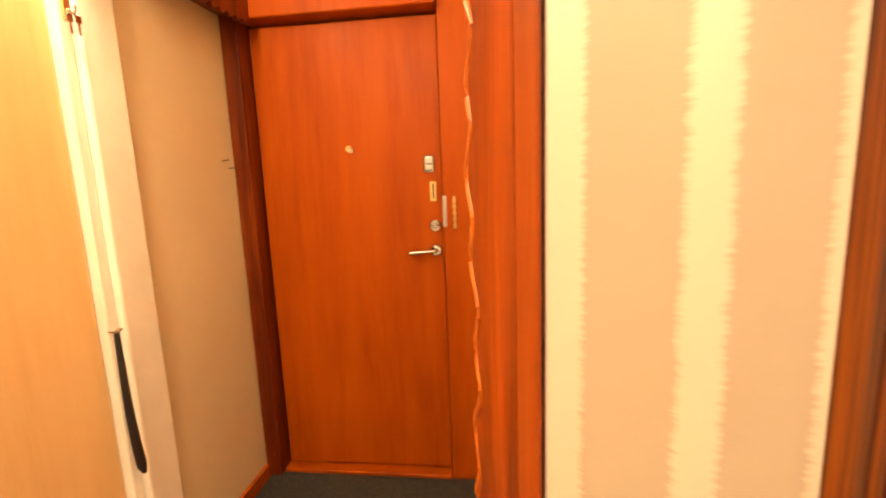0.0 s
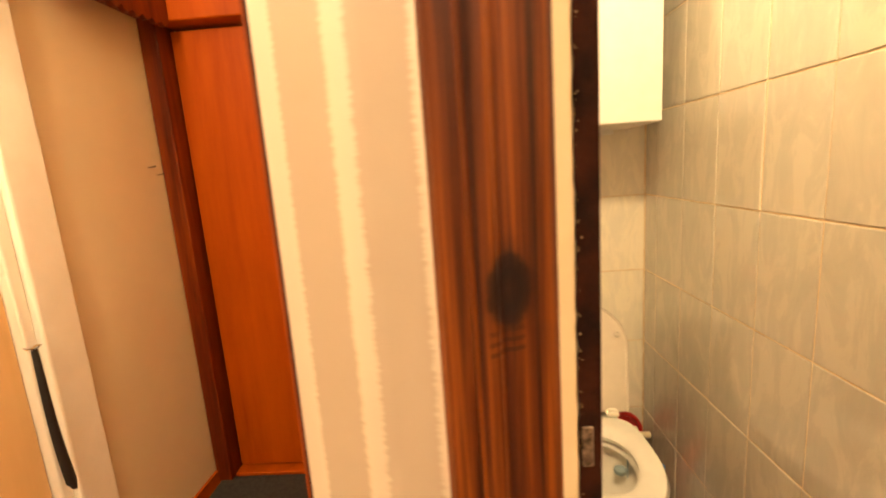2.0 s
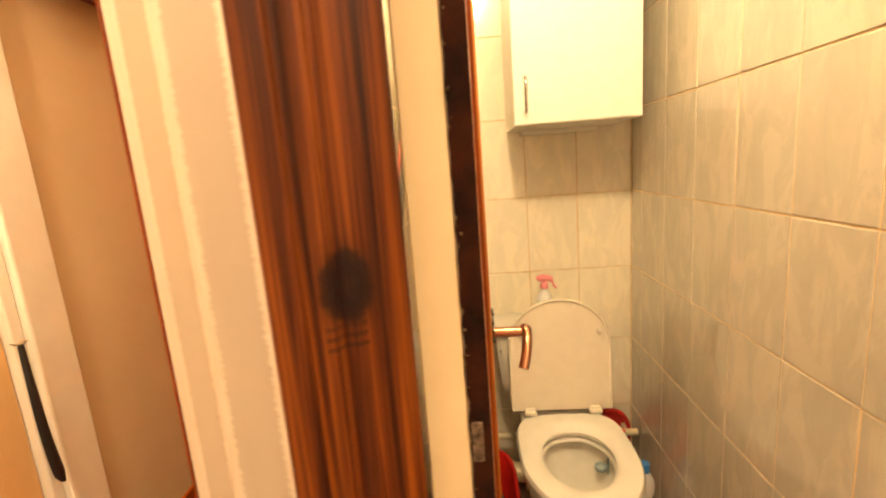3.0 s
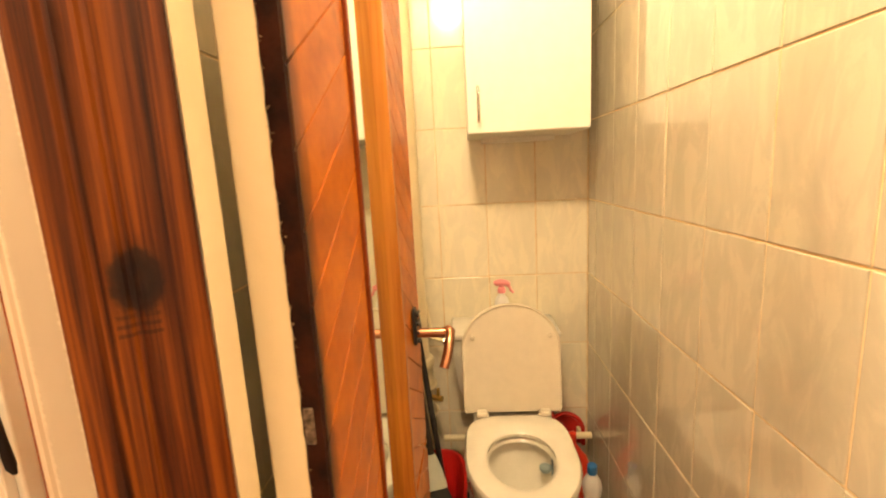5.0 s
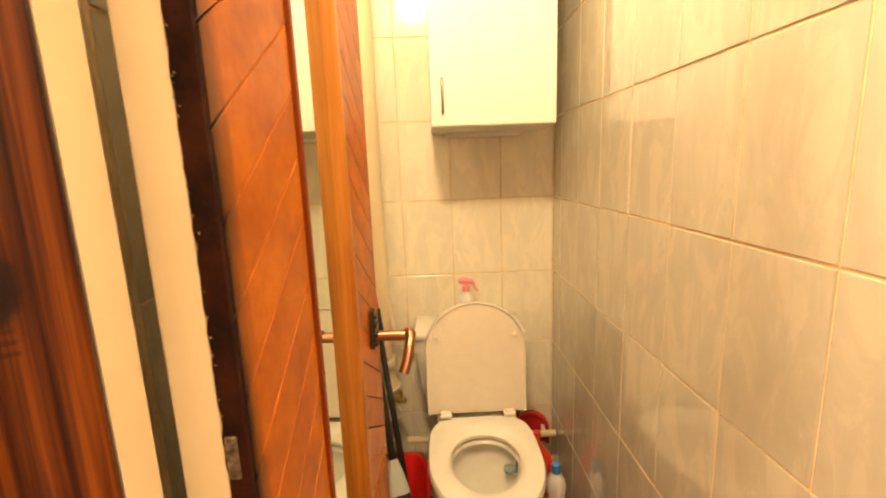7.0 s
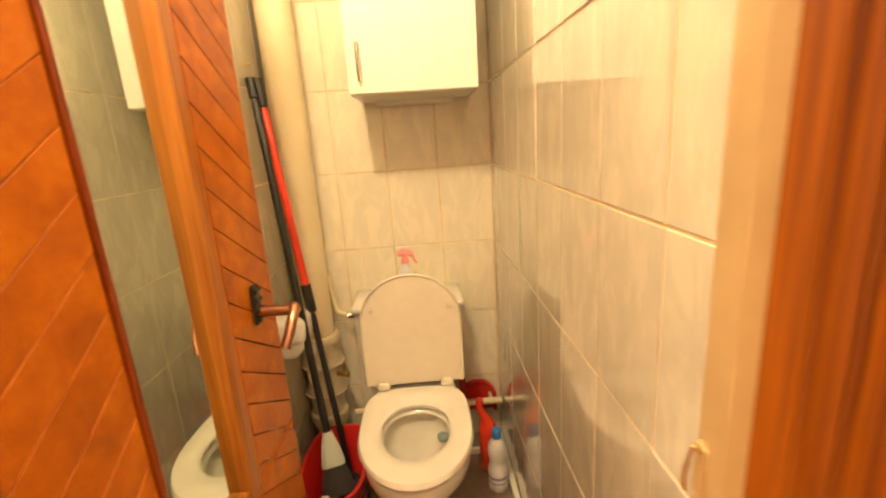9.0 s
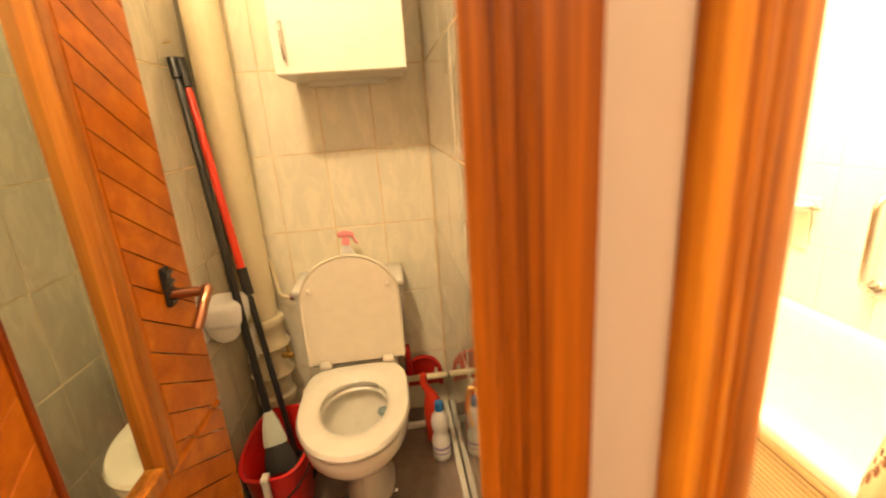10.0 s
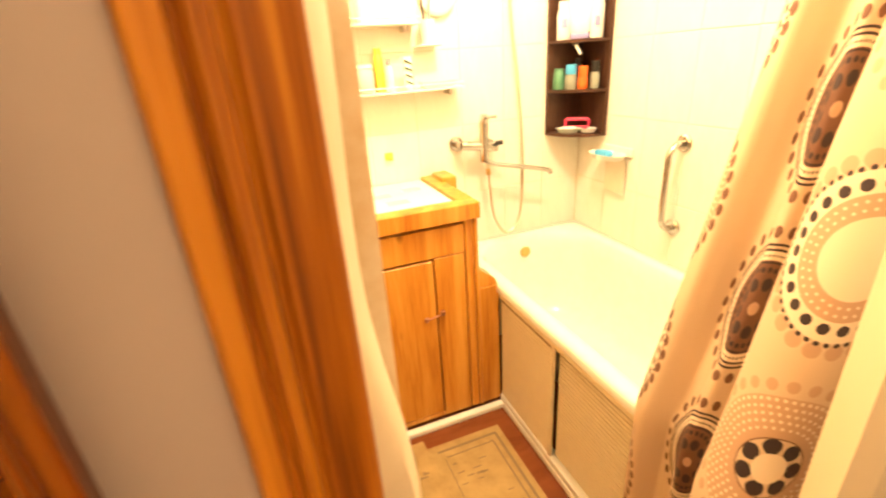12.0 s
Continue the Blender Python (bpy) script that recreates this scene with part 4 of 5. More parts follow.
    for sx in (-0.105, 0.105):
        part("hinge", add(box(sx - 0.02, sx + 0.02, 0.195, 0.225, 0.430, 0.444, 0.005, 2), tube([(sx - 0.014, 0.214, 0.443), (sx + 0.014, 0.214, 0.443)], 0.008)), M["seat"], d, "white seat hinge", smooth=40)
    tank = loft([[(sx * w - 0.010, y0, z) for sx, y0 in ((-1, y), (-1, 0.505), (1, 0.505), (1, y))] for z, w, y in ((0.40, 0.155, 0.37), (0.46, 0.175, 0.34), (0.60, 0.188, 0.325), (0.655, 0.190, 0.322))])
    bmesh.ops.bevel(tank, geom=[e for e in tank.edges if len(e.link_faces) == 2], offset=0.012, segments=2, affect="EDGES")
    tank_ob = part("cistern", tank, M["porcelain"], d, smooth=50)
    part("cistern_lid", box(-0.205, 0.183, 0.312, 0.515, 0.656, 0.680, 0.009, 3), M["porcelain"], tank_ob, smooth=50)
    part("cistern_foot", box(-0.12, 0.12, 0.20, 0.50, 0.30, 0.415, 0.03, 3), M["porcelain"], d, smooth=50)
    part("freshener", add(lathe([(0.016, 0), (0.019, 0.006), (0.018, 0.014), (0.010, 0.018)], 16, (0.082, 0.02)), lathe([(0.003, -0.02), (0.003, 0.06)], 6, (0.103, 0.02))), M["freshener"], d, "pale blue freshener block on the bowl rim").matrix_basis = pose(-0.004, 0.035, 0.335)
    for x, y in ((-0.085, 0.06), (0.085, 0.06)):
        part("floor_bolt", lathe([(0.009, 0.02), (0.009, 0.028), (0.004, 0.031)], 8, (x, y)), M["chrome"], d)
    return d


toilet()


def inlet():
    d = thing("water_inlet", "small cream-painted water pipe with chrome valve beside the cistern", "pipe", pose(0, 0, 0))
    part("pipe", tube(curve_points([(0.370, 1.655, 0.90), (0.385, 1.64, 0.80), (0.40, 1.62, 0.765), (0.44, 1.60, 0.760)], 6), 0.008), M["pipe"], d, smooth=50)
    part("nut", tube([(0.435, 1.60, 0.760), (0.462, 1.60, 0.760)], 0.013, 6), M["chrome"], d)
    part("stem", tube([(0.458, 1.60, 0.760), (0.486, 1.60, 0.760)], 0.007, 10), M["chrome"], d)


inlet()


def spray_bottle():
    d = thing("spray_bottle", "clear spray bottle with a pink trigger head on the cistern", "bottle", pose(0.664, 1.60, WCZ + 0.680))
    part("body", lathe([(0.026, 0), (0.028, 0.01), (0.028, 0.07), (0.024, 0.09), (0.012, 0.105), (0.012, 0.115)], 20, squash=0.8), M["bottle"], d, smooth=50)
    part("label", lathe([(0.0285, 0.02), (0.0285, 0.065)], 20, squash=0.8), M["green"], d, "pale green printed label")
    part("collar", lathe([(0.014, 0.113), (0.015, 0.116), (0.014, 0.130), (0.011, 0.134)], 16), M["pink"], d, "pink screw collar")
    head = add(tube([(-0.026, 0, 0.146), (-0.022, 0, 0.149), (-0.004, 0, 0.152), (0.014, 0, 0.150), (0.028, 0, 0.145), (0.032, 0, 0.144)], [0.007, 0.011, 0.0135, 0.012, 0.009, 0.006], 14), tube([(0, 0, 0.128), (0, 0, 0.150)], 0.010, 12))
    part("head", head, M["pink"], d, "pink trigger head", smooth=50)
    part("trigger", tube(curve_points([(0.016, 0, 0.143), (0.030, 0, 0.134), (0.034, 0, 0.122), (0.044, 0, 0.112)], 4), 0.0048, 8), M["pink"], d, "pink trigger", smooth=50)


spray_bottle()


def wall_cabinet():
    d = thing("wall_cabinet", "white laminate wall cabinet above the toilet, closed", "cabinet", pose(0.560, 1.375, 1.507))
    w, dp, h = 0.368, 0.302, 0.70
    for nm, bb in (("side", (0.0, 0.016, 0.018, dp, 0, h)), ("side", (w - 0.016, w, 0.018, dp, 0, h)), ("bottom", (0.0165, w - 0.0165, 0.018, dp, 0.0, 0.016)), ("top", (0.0165, w - 0.0165, 0.018, dp, h - 0.016, h)), ("back", (0.0165, w - 0.0165, dp - 0.006, dp, 0.0165, h - 0.0165))):
        part(nm, box(*bb, 0.0008), M["laminate"], d)
    part("door", box(0.001, w - 0.001, 0.0, 0.0165, 0.002, h - 0.002, 0.0015, 2), M["laminate"], d)
    part("handle", tube(curve_points([(0.034, 0.0, 0.035), (0.034, -0.016, 0.038), (0.034, -0.024, 0.055), (0.034, -0.026, 0.085), (0.034, -0.024, 0.115), (0.034, -0.016, 0.132), (0.034, 0.0, 0.135)], 4), 0.0045, 10), M["chrome"], d, "slim bow handle", smooth=50)
    part("wall_rail", box(0.05, w - 0.06, dp - 0.06, dp, -0.016, -0.0006, 0.001), M["laminate"], d)


wall_cabinet()


def soil_pipe():
    d = thing("soil_pipe", "cream painted cast-iron soil pipe with ringed sockets in the corner", "pipe", pose(0.322, 1.600, 0))
    part("riser", lathe([(0.057, 0.66), (0.057, H)], 28), M["pipe"], d, smooth=50)
    prof = [(0.050, WCZ), (0.052, 0.30), (0.066, 0.335), (0.072, 0.35), (0.072, 0.375), (0.062, 0.385), (0.062, 0.44), (0.070, 0.452), (0.074, 0.47), (0.070, 0.485), (0.064, 0.495), (0.066, 0.56), (0.075, 0.572), (0.077, 0.585), (0.073, 0.60), (0.068, 0.61), (0.069, 0.655), (0.076, 0.668), (0.077, 0.685), (0.070, 0.695), (0.058, 0.698)]
    part("socket", lathe(prof, 28), M["pipe"], d, smooth=40)
    for z, s in ((0.47, 1), (0.585, -1)):
        part("clamp", tube([(0.078 * math.cos(t), 0.078 * math.sin(t), z) for t in [k * math.pi / 12 for k in range(24)]], 0.005, 6, True), M["pipe"], d)
    part("branch", tube(curve_points([(0.03, -0.02, 0.24), (0.10, -0.04, 0.235), (0.16, -0.04, 0.23), (0.27, -0.06, 0.23)], 4), 0.035, 16), M["pipe"], d, smooth=50)
    part("valve", add(tube([(0.065, -0.06, 0.56), (0.105, -0.075, 0.56)], 0.011, 10), tube([(0.09, -0.07, 0.56), (0.09, -0.07, 0.60)], 0.006, 8)), M["brass"], d, "small brass tap")


soil_pipe()


def low_pipe():
    d = thing("water_pipe", "thin cream-painted horizontal water pipe along the back wall", "pipe", pose(0, 0, 0))
    part("run", tube([(0.42, 1.600, 0.350), (0.998, 1.600, 0.350)], 0.013), M["pipe"], d, smooth=50)
    for x in (0.60, 0.95):
        part("bracket", box(x, x + 0.012, 1.610, 1.680, 0.335, 0.365, 0.002), M["pipe"], d)


low_pipe()


def bucket():
    d = thing("bucket", "red plastic mop bucket on the toilet floor", "bucket", pose(0.405, 1.275, WCZ))

    def oval(a, b, z, n=36):
        pts = []
        for i in range(n):
            t = 2 * math.pi * i / n
            c, s = math.cos(t), math.sin(t)
            pts.append((a * math.copysign(abs(c) ** 0.62, c), b * math.copysign(abs(s) ** 0.72, s), z))
        return pts
    rings = [oval(0.02, 0.02, 0.004), oval(0.072, 0.125, 0.0), oval(0.076, 0.130, 0.01), oval(0.096, 0.172, 0.238), oval(0.104, 0.180, 0.240), oval(0.106, 0.182, 0.250), oval(0.096, 0.173, 0.252), oval(0.092, 0.168, 0.244), oval(0.072, 0.125, 0.014), oval(0.02, 0.02, 0.012)]
    part("tub", loft(rings), M["red"], d, smooth=50)
    pts = [(0.108 * math.cos(t), -0.19 * abs(math.sin(t)) * 1.0, 0.215 - 0.05 * abs(math.sin(t))) for t in [math.pi * k / 20 for k in range(21)]]
    part("bail", tube(pts, 0.0032, 8), M["darkgrey"], d, "dark wire bail")
    part("clip", add(box(-0.008, 0.010, -0.198, -0.176, 0.07, 0.262, 0.004, 2), box(-0.010, 0.012, -0.200, -0.165, 0.255, 0.268, 0.004, 2)), M["bottle"], d, "pale plastic clip hooked on the rim")


bucket()


def pole_tool(name, label, top, bottom, r, mats, extra):
    d = thing(name, label, name, pose(0, 0, 0))
    a, b = Vector(top), Vector(bottom)
    for pn, s0, s1, rr, mt in mats:
        p0, p1 = a.lerp(b, s0), a.lerp(b, s1)
        part(pn, tube([p0, p0.lerp(p1, 0.02), p0.lerp(p1, 0.98), p1], [rr * 0.7, rr, rr, rr * 0.8], 14), M[mt], d, smooth=50)
    extra(d, a, b)
    return d


def broom_head(d, a, b):
    ax = (b - a).normalized()
    side = Vector((1, 0.2, 0)).normalized()
    side = (side - ax * side.dot(ax)).normalized()
    n = ax.cross(side)
    rings = []
    for s, w, t in ((-0.02, 0.012, 0.012), (0.0, 0.018, 0.014), (0.03, 0.026, 0.016), (0.075, 0.034, 0.018), (0.085, 0.034, 0.018)):
        c = b + ax * s
        rings.append([tuple(c + side * sx * w + n * sn * t) for sx, sn in ((-1, -0.6), (-0.6, -1), (0.6, -1), (1, -0.6), (1, 0.6), (0.6, 1), (-0.6, 1), (-1, 0.6))])
    head = loft(rings)
    head.verts.ensure_lookup_table()
    head.faces.new(head.verts[-8:])
    part("head", head, M["grey"], d, "pale green plastic broom head")
    rings = []
    for s, w, t in ((0.082, 0.030, 0.014), (0.12, 0.042, 0.020), (0.17, 0.05, 0.026)):
        c = b + ax * s
        rings.append([tuple(c + side * w * math.cos(q) * (1 + 0.05 * math.sin(5 * q)) + n * t * math.sin(q)) for q in [k * math.pi / 12 for k in range(24)]])
    bris = loft(rings)
    bris.verts.ensure_lookup_table()
    bris.faces.new(bris.verts[-24:])
    part("bristles", bris, M["darkgrey"], d, "dark dense bristles")


def mop_head(d, a, b):
    part("mop_block", lathe([(0.014, -0.02), (0.022, 0.0), (0.05, -0.03), (0.055, -0.09), (0.03, -0.10)], 16, (b.x, b.y)), M["darkgrey"], d, "dark wet mop head").matrix_basis = pose(0, 0, b.z)


pole_tool("broom", "black-handled broom with a pale green head standing in the red bucket", (0.265, 1.460, 1.580), (0.405, 1.225, 0.520), 0.011, [("grip", 0.0, 0.055, 0.014, "black"), ("pole", 0.056, 1.0, 0.0115, "black")], broom_head)
pole_tool("mop", "mop with a red and black pole leaning over the bucket", (0.279, 1.472, 1.580), (0.440, 1.300, 0.310), 0.011, [("grip", 0.0, 0.065, 0.016, "black"), ("pole", 0.066, 0.50, 0.0125, "scarlet"), ("collar", 0.49, 0.56, 0.016, "black"), ("lower_pole", 0.561, 1.0, 0.010, "black")], mop_head)
part("hang_nail", tube([(WX0 - 0.002, 1.46, 1.618), (0.272, 1.46, 1.622)], 0.002, 6), M["brass"], thing("nail", "small nail above the broom on the tiles", "nail", pose(0, 0, 0)))


def paper_holder():
    d = thing("paper_holder", "pale plastic toilet paper holder with a loose hanging sheet", "paper holder", pose(WX0, 1.26, 0.80))
    part("cover", box(0.002, 0.116, 0.0, 0.128, 0.004, 0.088, 0.026, 5), M["bottle"], d, smooth=60)
    part("wall_plate", box(-0.001, 0.006, 0.010, 0.118, -0.035, 0.095, 0.004, 2), M["bottle"], d)
    roll = lathe([(0.02, 0), (0.048, 0.0), (0.05, 0.002), (0.05, 0.098), (0.048, 0.10), (0.02, 0.10)], 28)
    bmesh.ops.rotate(roll, verts=roll.verts, matrix=Matrix.Rotation(radians(-90), 3, "X"))
    bmesh.ops.translate(roll, verts=roll.verts, vec=(0.058, 0.017, 0.01))
    part("roll", roll, M["paper"], d, "white paper roll", smooth=50)
    sheet = bmesh.new()
    cols = []
    for i in range(9):
        z = -0.03 - i * 0.014
        x = 0.112 + 0.004 * math.sin(i * 0.9)
        cols.append([sheet.verts.new((x, 0.022, z)), sheet.verts.new((x + 0.003, 0.07, z)), sheet.verts.new((x, 0.112, z + 0.002 * i)), sheet.verts.new((x - 0.0015, 0.112, z + 0.002 * i)), sheet.verts.new((x + 0.0015, 0.07, z)), sheet.verts.new((x - 0.0015, 0.022, z))])
    for p, q in zip(cols, cols[1:]):
        for k in range(6):
            sheet.faces.new((p[k], p[(k + 1) % 6], q[(k + 1) % 6], q[k]))
    part("sheet", sheet, M["paper"], d, "loose hanging sheet of paper")


paper_holder()


def cleaner_bottle():
    d = thing("bottle", "white ribbed cleaner bottle with a blue cap on the floor", "bottle", pose(0.938, 1.372, WCZ))
    part("body", lathe([(0.030, 0), (0.034, 0.004), (0.034, 0.085), (0.028, 0.10), (0.026, 0.115), (0.031, 0.13), (0.033, 0.155), (0.030, 0.175), (0.020, 0.195), (0.014, 0.202), (0.014, 0.21)], 24), M["bottle"], d, smooth=50)
    part("cap", lathe([(0.016, 0.205), (0.017, 0.21), (0.016, 0.235), (0.013, 0.238)], 20), M["blue"], d, "blue screw cap", smooth=40)
    part("label", lathe([(0.0346, 0.018), (0.0346, 0.078)], 24), M["bottle"], d, "white label with violet bars")
    for z, h in ((0.052, 0.010), (0.034, 0.005)):
        part("label_bar", lathe([(0.0350, z), (0.0350, z + h)], 24), M["label"], d, "violet bar")


def duck_bottle():
    d = thing("bottle", "red toilet cleaner bottle with a bent neck on the floor", "bottle", pose(0.925, 1.470, WCZ))
    rings = []
    for z, a, b, dx in ((0.0, 0.030, 0.020, 0), (0.006, 0.036, 0.026, 0), (0.12, 0.038, 0.026, 0), (0.17, 0.034, 0.024, -0.002), (0.205, 0.024, 0.020, -0.006), (0.225, 0.018, 0.017, -0.014), (0.245, 0.016, 0.015, -0.026), (0.262, 0.013, 0.013, -0.032), (0.285, 0.012, 0.012, -0.030), (0.290, 0.008, 0.008, -0.030)):
        rings.append([(dx + a * math.cos(q), b * math.sin(q), z) for q in [k * math.pi / 12 for k in range(24)]])
    bm = loft(rings)
    bm.verts.ensure_lookup_table()
    bm.faces.new(bm.verts[:24][::-1])
    bm.faces.new(bm.verts[-24:])
    part("body", bm, M["scarlet"], d, smooth=50)
    part("cap", lathe([(0.014, 0.268), (0.0145, 0.272), (0.013, 0.296), (0.010, 0.298)], 16, (-0.030, 0)), M["scarlet"], d, "red cap", smooth=40)


cleaner_bottle()
duck_bottle()


def dustpan():
    d = thing("dustpan", "dark red plastic dustpan leaning on the back wall behind the pipe", "dustpan", pose(0.905, 1.640, 0.290))
    face = [(-0.07, 0.0)] + [(0.07 * math.cos(math.pi * (1 - k / 14)), 0.055 + 0.080 * math.sin(math.pi * k / 14)) for k in range(15)] + [(0.07, 0.0)]
    part("pan", prism(face, 0.0, 0.006, "y"), M["red"], d)
    line = [(x, -0.008, z) for x, z in face]
    part("rim", tube(line, 0.009, 8), M["red"], d, smooth=50)
    part("handle", tube(curve_points([(-0.055, -0.010, 0.02), (-0.058, -0.014, 0.12), (-0.062, -0.016, 0.20)], 4), 0.013, 10), M["red"], d, smooth=50)


dustpan()


# ---- bathroom ----
def bathtub():
    d = thing("bathtub", "cream-white enamelled bathtub with a rounded rim", "bathtub", pose(0, 0, 0))
    x0, x1, y0, y1, z = 1.722, BX1 - 0.002, BY0 + 0.002, BY1 - 0.002, 0.575

    def ring(m, zz, r, n=9):
        a0, a1, b0, b1 = x0 + m, x1 - m, y0 + m, y1 - m
        pts = []
        for cx, cy, s in ((a1 - r, b1 - r, 0), (a0 + r, b1 - r, 1), (a0 + r, b0 + r, 2), (a1 - r, b0 + r, 3)):
            for k in range(n):
                t = math.pi / 2 * (s + k / (n - 1))
                pts.append((cx + r * math.cos(t), cy + r * math.sin(t), zz))
        return pts
    rings = [ring(0.012, z - 0.04, 0.012), ring(0.0, z - 0.034, 0.012), ring(-0.0005, z - 0.012, 0.012), ring(0.006, z, 0.012), ring(0.040, z + 0.002, 0.05), ring(0.055, z, 0.16), ring(0.066, z - 0.012, 0.18), ring(0.080, z - 0.08, 0.18), ring(0.105, z - 0.24, 0.18), ring(0.14, z - 0.36, 0.17), ring(0.20, z - 0.395, 0.12), ring(0.30, z - 0.40, 0.03)]
    bm = loft(rings)
    bm.verts.ensure_lookup_table()
    bm.faces.new(bm.verts[-36:])
    part("basin", bm, M["enamel"], d, smooth=60)
    o = lathe([(0.026, 0), (0.026, 0.004), (0.018, 0.006)], 16)
    bmesh.ops.rotate(o, verts=o.verts, matrix=Matrix.Rotation(radians(90), 3, "X"))
    bmesh.ops.translate(o, verts=o.verts, vec=(2.06, 1.692, z - 0.075))
    part("overflow", o, M["brass"], d, "dull brass overflow grille")
    for x, y in ((1.80, 0.40), (2.30, 0.40), (1.80, 1.62), (2.30, 1.62)):
        part("leg", box(x - 0.02, x + 0.02, y - 0.02, y + 0.02, 0, z - 0.36, 0.004), M["enamel"], d)


bathtub()


def ribbed_screen():
    d = thing("bath_screen", "cream plastic sliding bath screen with fine ribs under the rim", "bath panel", pose(0, 0, 0))

    def ribs(name, x, y0, y1, z0, z1):
        # Brown backing shows as darker lines between the slats.
        back = part("panel", box(x, x + 0.003, y0, y1, z0, z1), M["panelback"], d, name)
        for i in range(int((z1 - z0) / 0.0160)):
            z = z0 + i * 0.0160 + 0.001
            part("slat", box(x - 0.0040, x - 0.0002, y0, y1, z, z + 0.0118, 0.001), M["panel"], back)
        return back
    far = ribs("cream slatted sliding panel", 1.737, 0.985, 1.325, 0.052, 0.515)
    part("stile", box(1.728, 1.741, 0.970, 0.984, 0.050, 0.517, 0.002), M["panel"], far)
    ribs("cream slatted sliding panel", 1.756, 0.26, 0.968, 0.052, 0.515)
    part("rail", box(1.726, 1.766, 0.25, 1.33, 0.024, 0.050, 0.002), M["white"], d)
    part("rail", box(1.726, 1.766, 0.25, 1.33, 0.518, 0.535, 0.002), M["panel"], d)
    part("plinth", box(1.722, 1.745, 0.25, 1.298, 0.0, 0.0235, 0.002), M["white"], d)


ribbed_screen()


def pine_cabinet():
    d = thing("washstand_cabinet", "varnished knotty pine cabinet with a closed door beside the bath", "cabinet", pose(BX0 + 0.004, 1.335, 0))
    X = 1.648 - (BX0 + 0.004)
    # Dark wood behind the front boards paints shadow lines into their gaps.
    part("body", box(0.0, X - 0.002, 0.022, 0.44, 0.03, 0.858), M["trimdark"], d)
    part("top_rail", box(0.0, X - 0.052, 0.0, 0.0215, 0.735, 0.842, 0.002), M["cabinet"], d)
    part("stile", box(0.3845, X - 0.054, 0.0, 0.0215, 0.03, 0.733, 0.002), M["cabinet"], d)
    part("post", box(X - 0.050, X - 0.018, -0.004, 0.0215, 0.03, 0.858, 0.004), M["cabinet"], d)
    part("corner_post", box(X - 0.0165, X, -0.007, 0.0215, 0.03, 0.858, 0.004), M["cabinet"], d)
    door = part("door", box(0.02, 0.3785, -0.001, 0.0190, 0.053, 0.726, 0.003), M["cabinet"], d)
    part("bottom_rail", box(0.0, 0.383, 0.0, 0.0215, 0.03, 0.049, 0.002), M["cabinet"], d)
    part("latch", add(tube([(0.335, -0.010, 0.500), (0.405, -0.010, 0.512)], 0.0035, 8), add(box(0.33, 0.345, -0.012, -0.002, 0.492, 0.510, 0.002), box(0.392, 0.408, -0.014, 0.0, 0.505, 0.524, 0.002))), M["copper"], d, "small bronze hook latch")
    top = part("top_frame", box(-0.002, X + 0.006, -0.020, 0.045, 0.8585, 0.918, 0.004, 2), M["cabinet"], d)
    part("side_strip", box(X - 0.055, X + 0.006, 0.046, 0.440, 0.8585, 0.918, 0.004, 2), M["cabinet"], d)
    part("inset", box(-0.002, X - 0.056, 0.046, 0.44, 0.8585, 0.906, 0.002), M["white"], d, "white marbled inset tile of the top")
    for i, (px, py, sx) in enumerate(((0.10, 0.10, 0.10), (0.28, 0.14, 0.08), (0.20, 0.25, 0.12), (0.38, 0.28, 0.07), (0.08, 0.33, 0.09))):
        part("speckle", box(px, px + sx, py, py + 0.05, 0.9062, 0.9068), M["seat"], d, "faint printed patch")
    part("back_block", box(X - 0.01, X + 0.055, 0.30, 0.42, 0.88, 0.935, 0.006, 2), M["cabinet"], d)
    part("side_board", box(X + 0.0005, 1.730 - (BX0 + 0.004), 0.0, 0.022, 0.03, 0.572, 0.002), M["cabinet"], d)
    part("wedge", prism([(X + 0.001, 0.574), (1.725 - (BX0 + 0.004), 0.574), (1.715 - (BX0 + 0.004), 0.600), (X + 0.001, 0.655)], 0.003, 0.085, "y"), M["cabinet"], d)


pine_cabinet()


def paper_mat():
    d = thing("floor_mat", "worn beige printed paper mat on the brown floor", "mat", pose(0, 0, 0))
    part("sheet", box(1.10, 1.655, 0.62, 1.225, 0.0005, 0.004, 0.001), M["matpaper"], d)
    part("sheet", box(1.14, 1.60, 0.30, 0.80, 0.0045, 0.007, 0.001), M["matpaper"], d).matrix_basis = Matrix.Translation((1.4, 0.6, 0)) @ pose(0, 0, 0, 0, 0, -4) @ Matrix.Translation((-1.4, -0.6, 0))
    part("sheet", box(1.10, 1.36, 0.95, 1.26, 0.0045, 0.007, 0.001), M["matpaper"], d).matrix_basis = Matrix.Translation((1.2, 1.1, 0)) @ pose(0, 0, 0, 0, 0, 3) @ Matrix.Translation((-1.2, -1.1, 0))
    for x0, x1, y0, y1 in ((1.385, 1.63, 1.185, 1.195), (1.622, 1.632, 0.80, 1.19), (1.598, 1.604, 0.80, 1.16), (1.41, 1.605, 1.155, 1.160), (1.40, 1.403, 0.82, 1.15)):
        part("border", box(x0, x1, y0, y1, 0.0041, 0.0045), M["matprint"], d, "faded brown printed border")
    for i in range(26):
        x, y = random.uniform(1.15, 1.57), random.uniform(0.84, 1.13)
        w = random.uniform(0.01, 0.035)
        part("print", box(x, x + w, y, y + random.choice((0.004, 0.007)), 0.0071, 0.0075), M["matprint"], d, "faded printed bar")


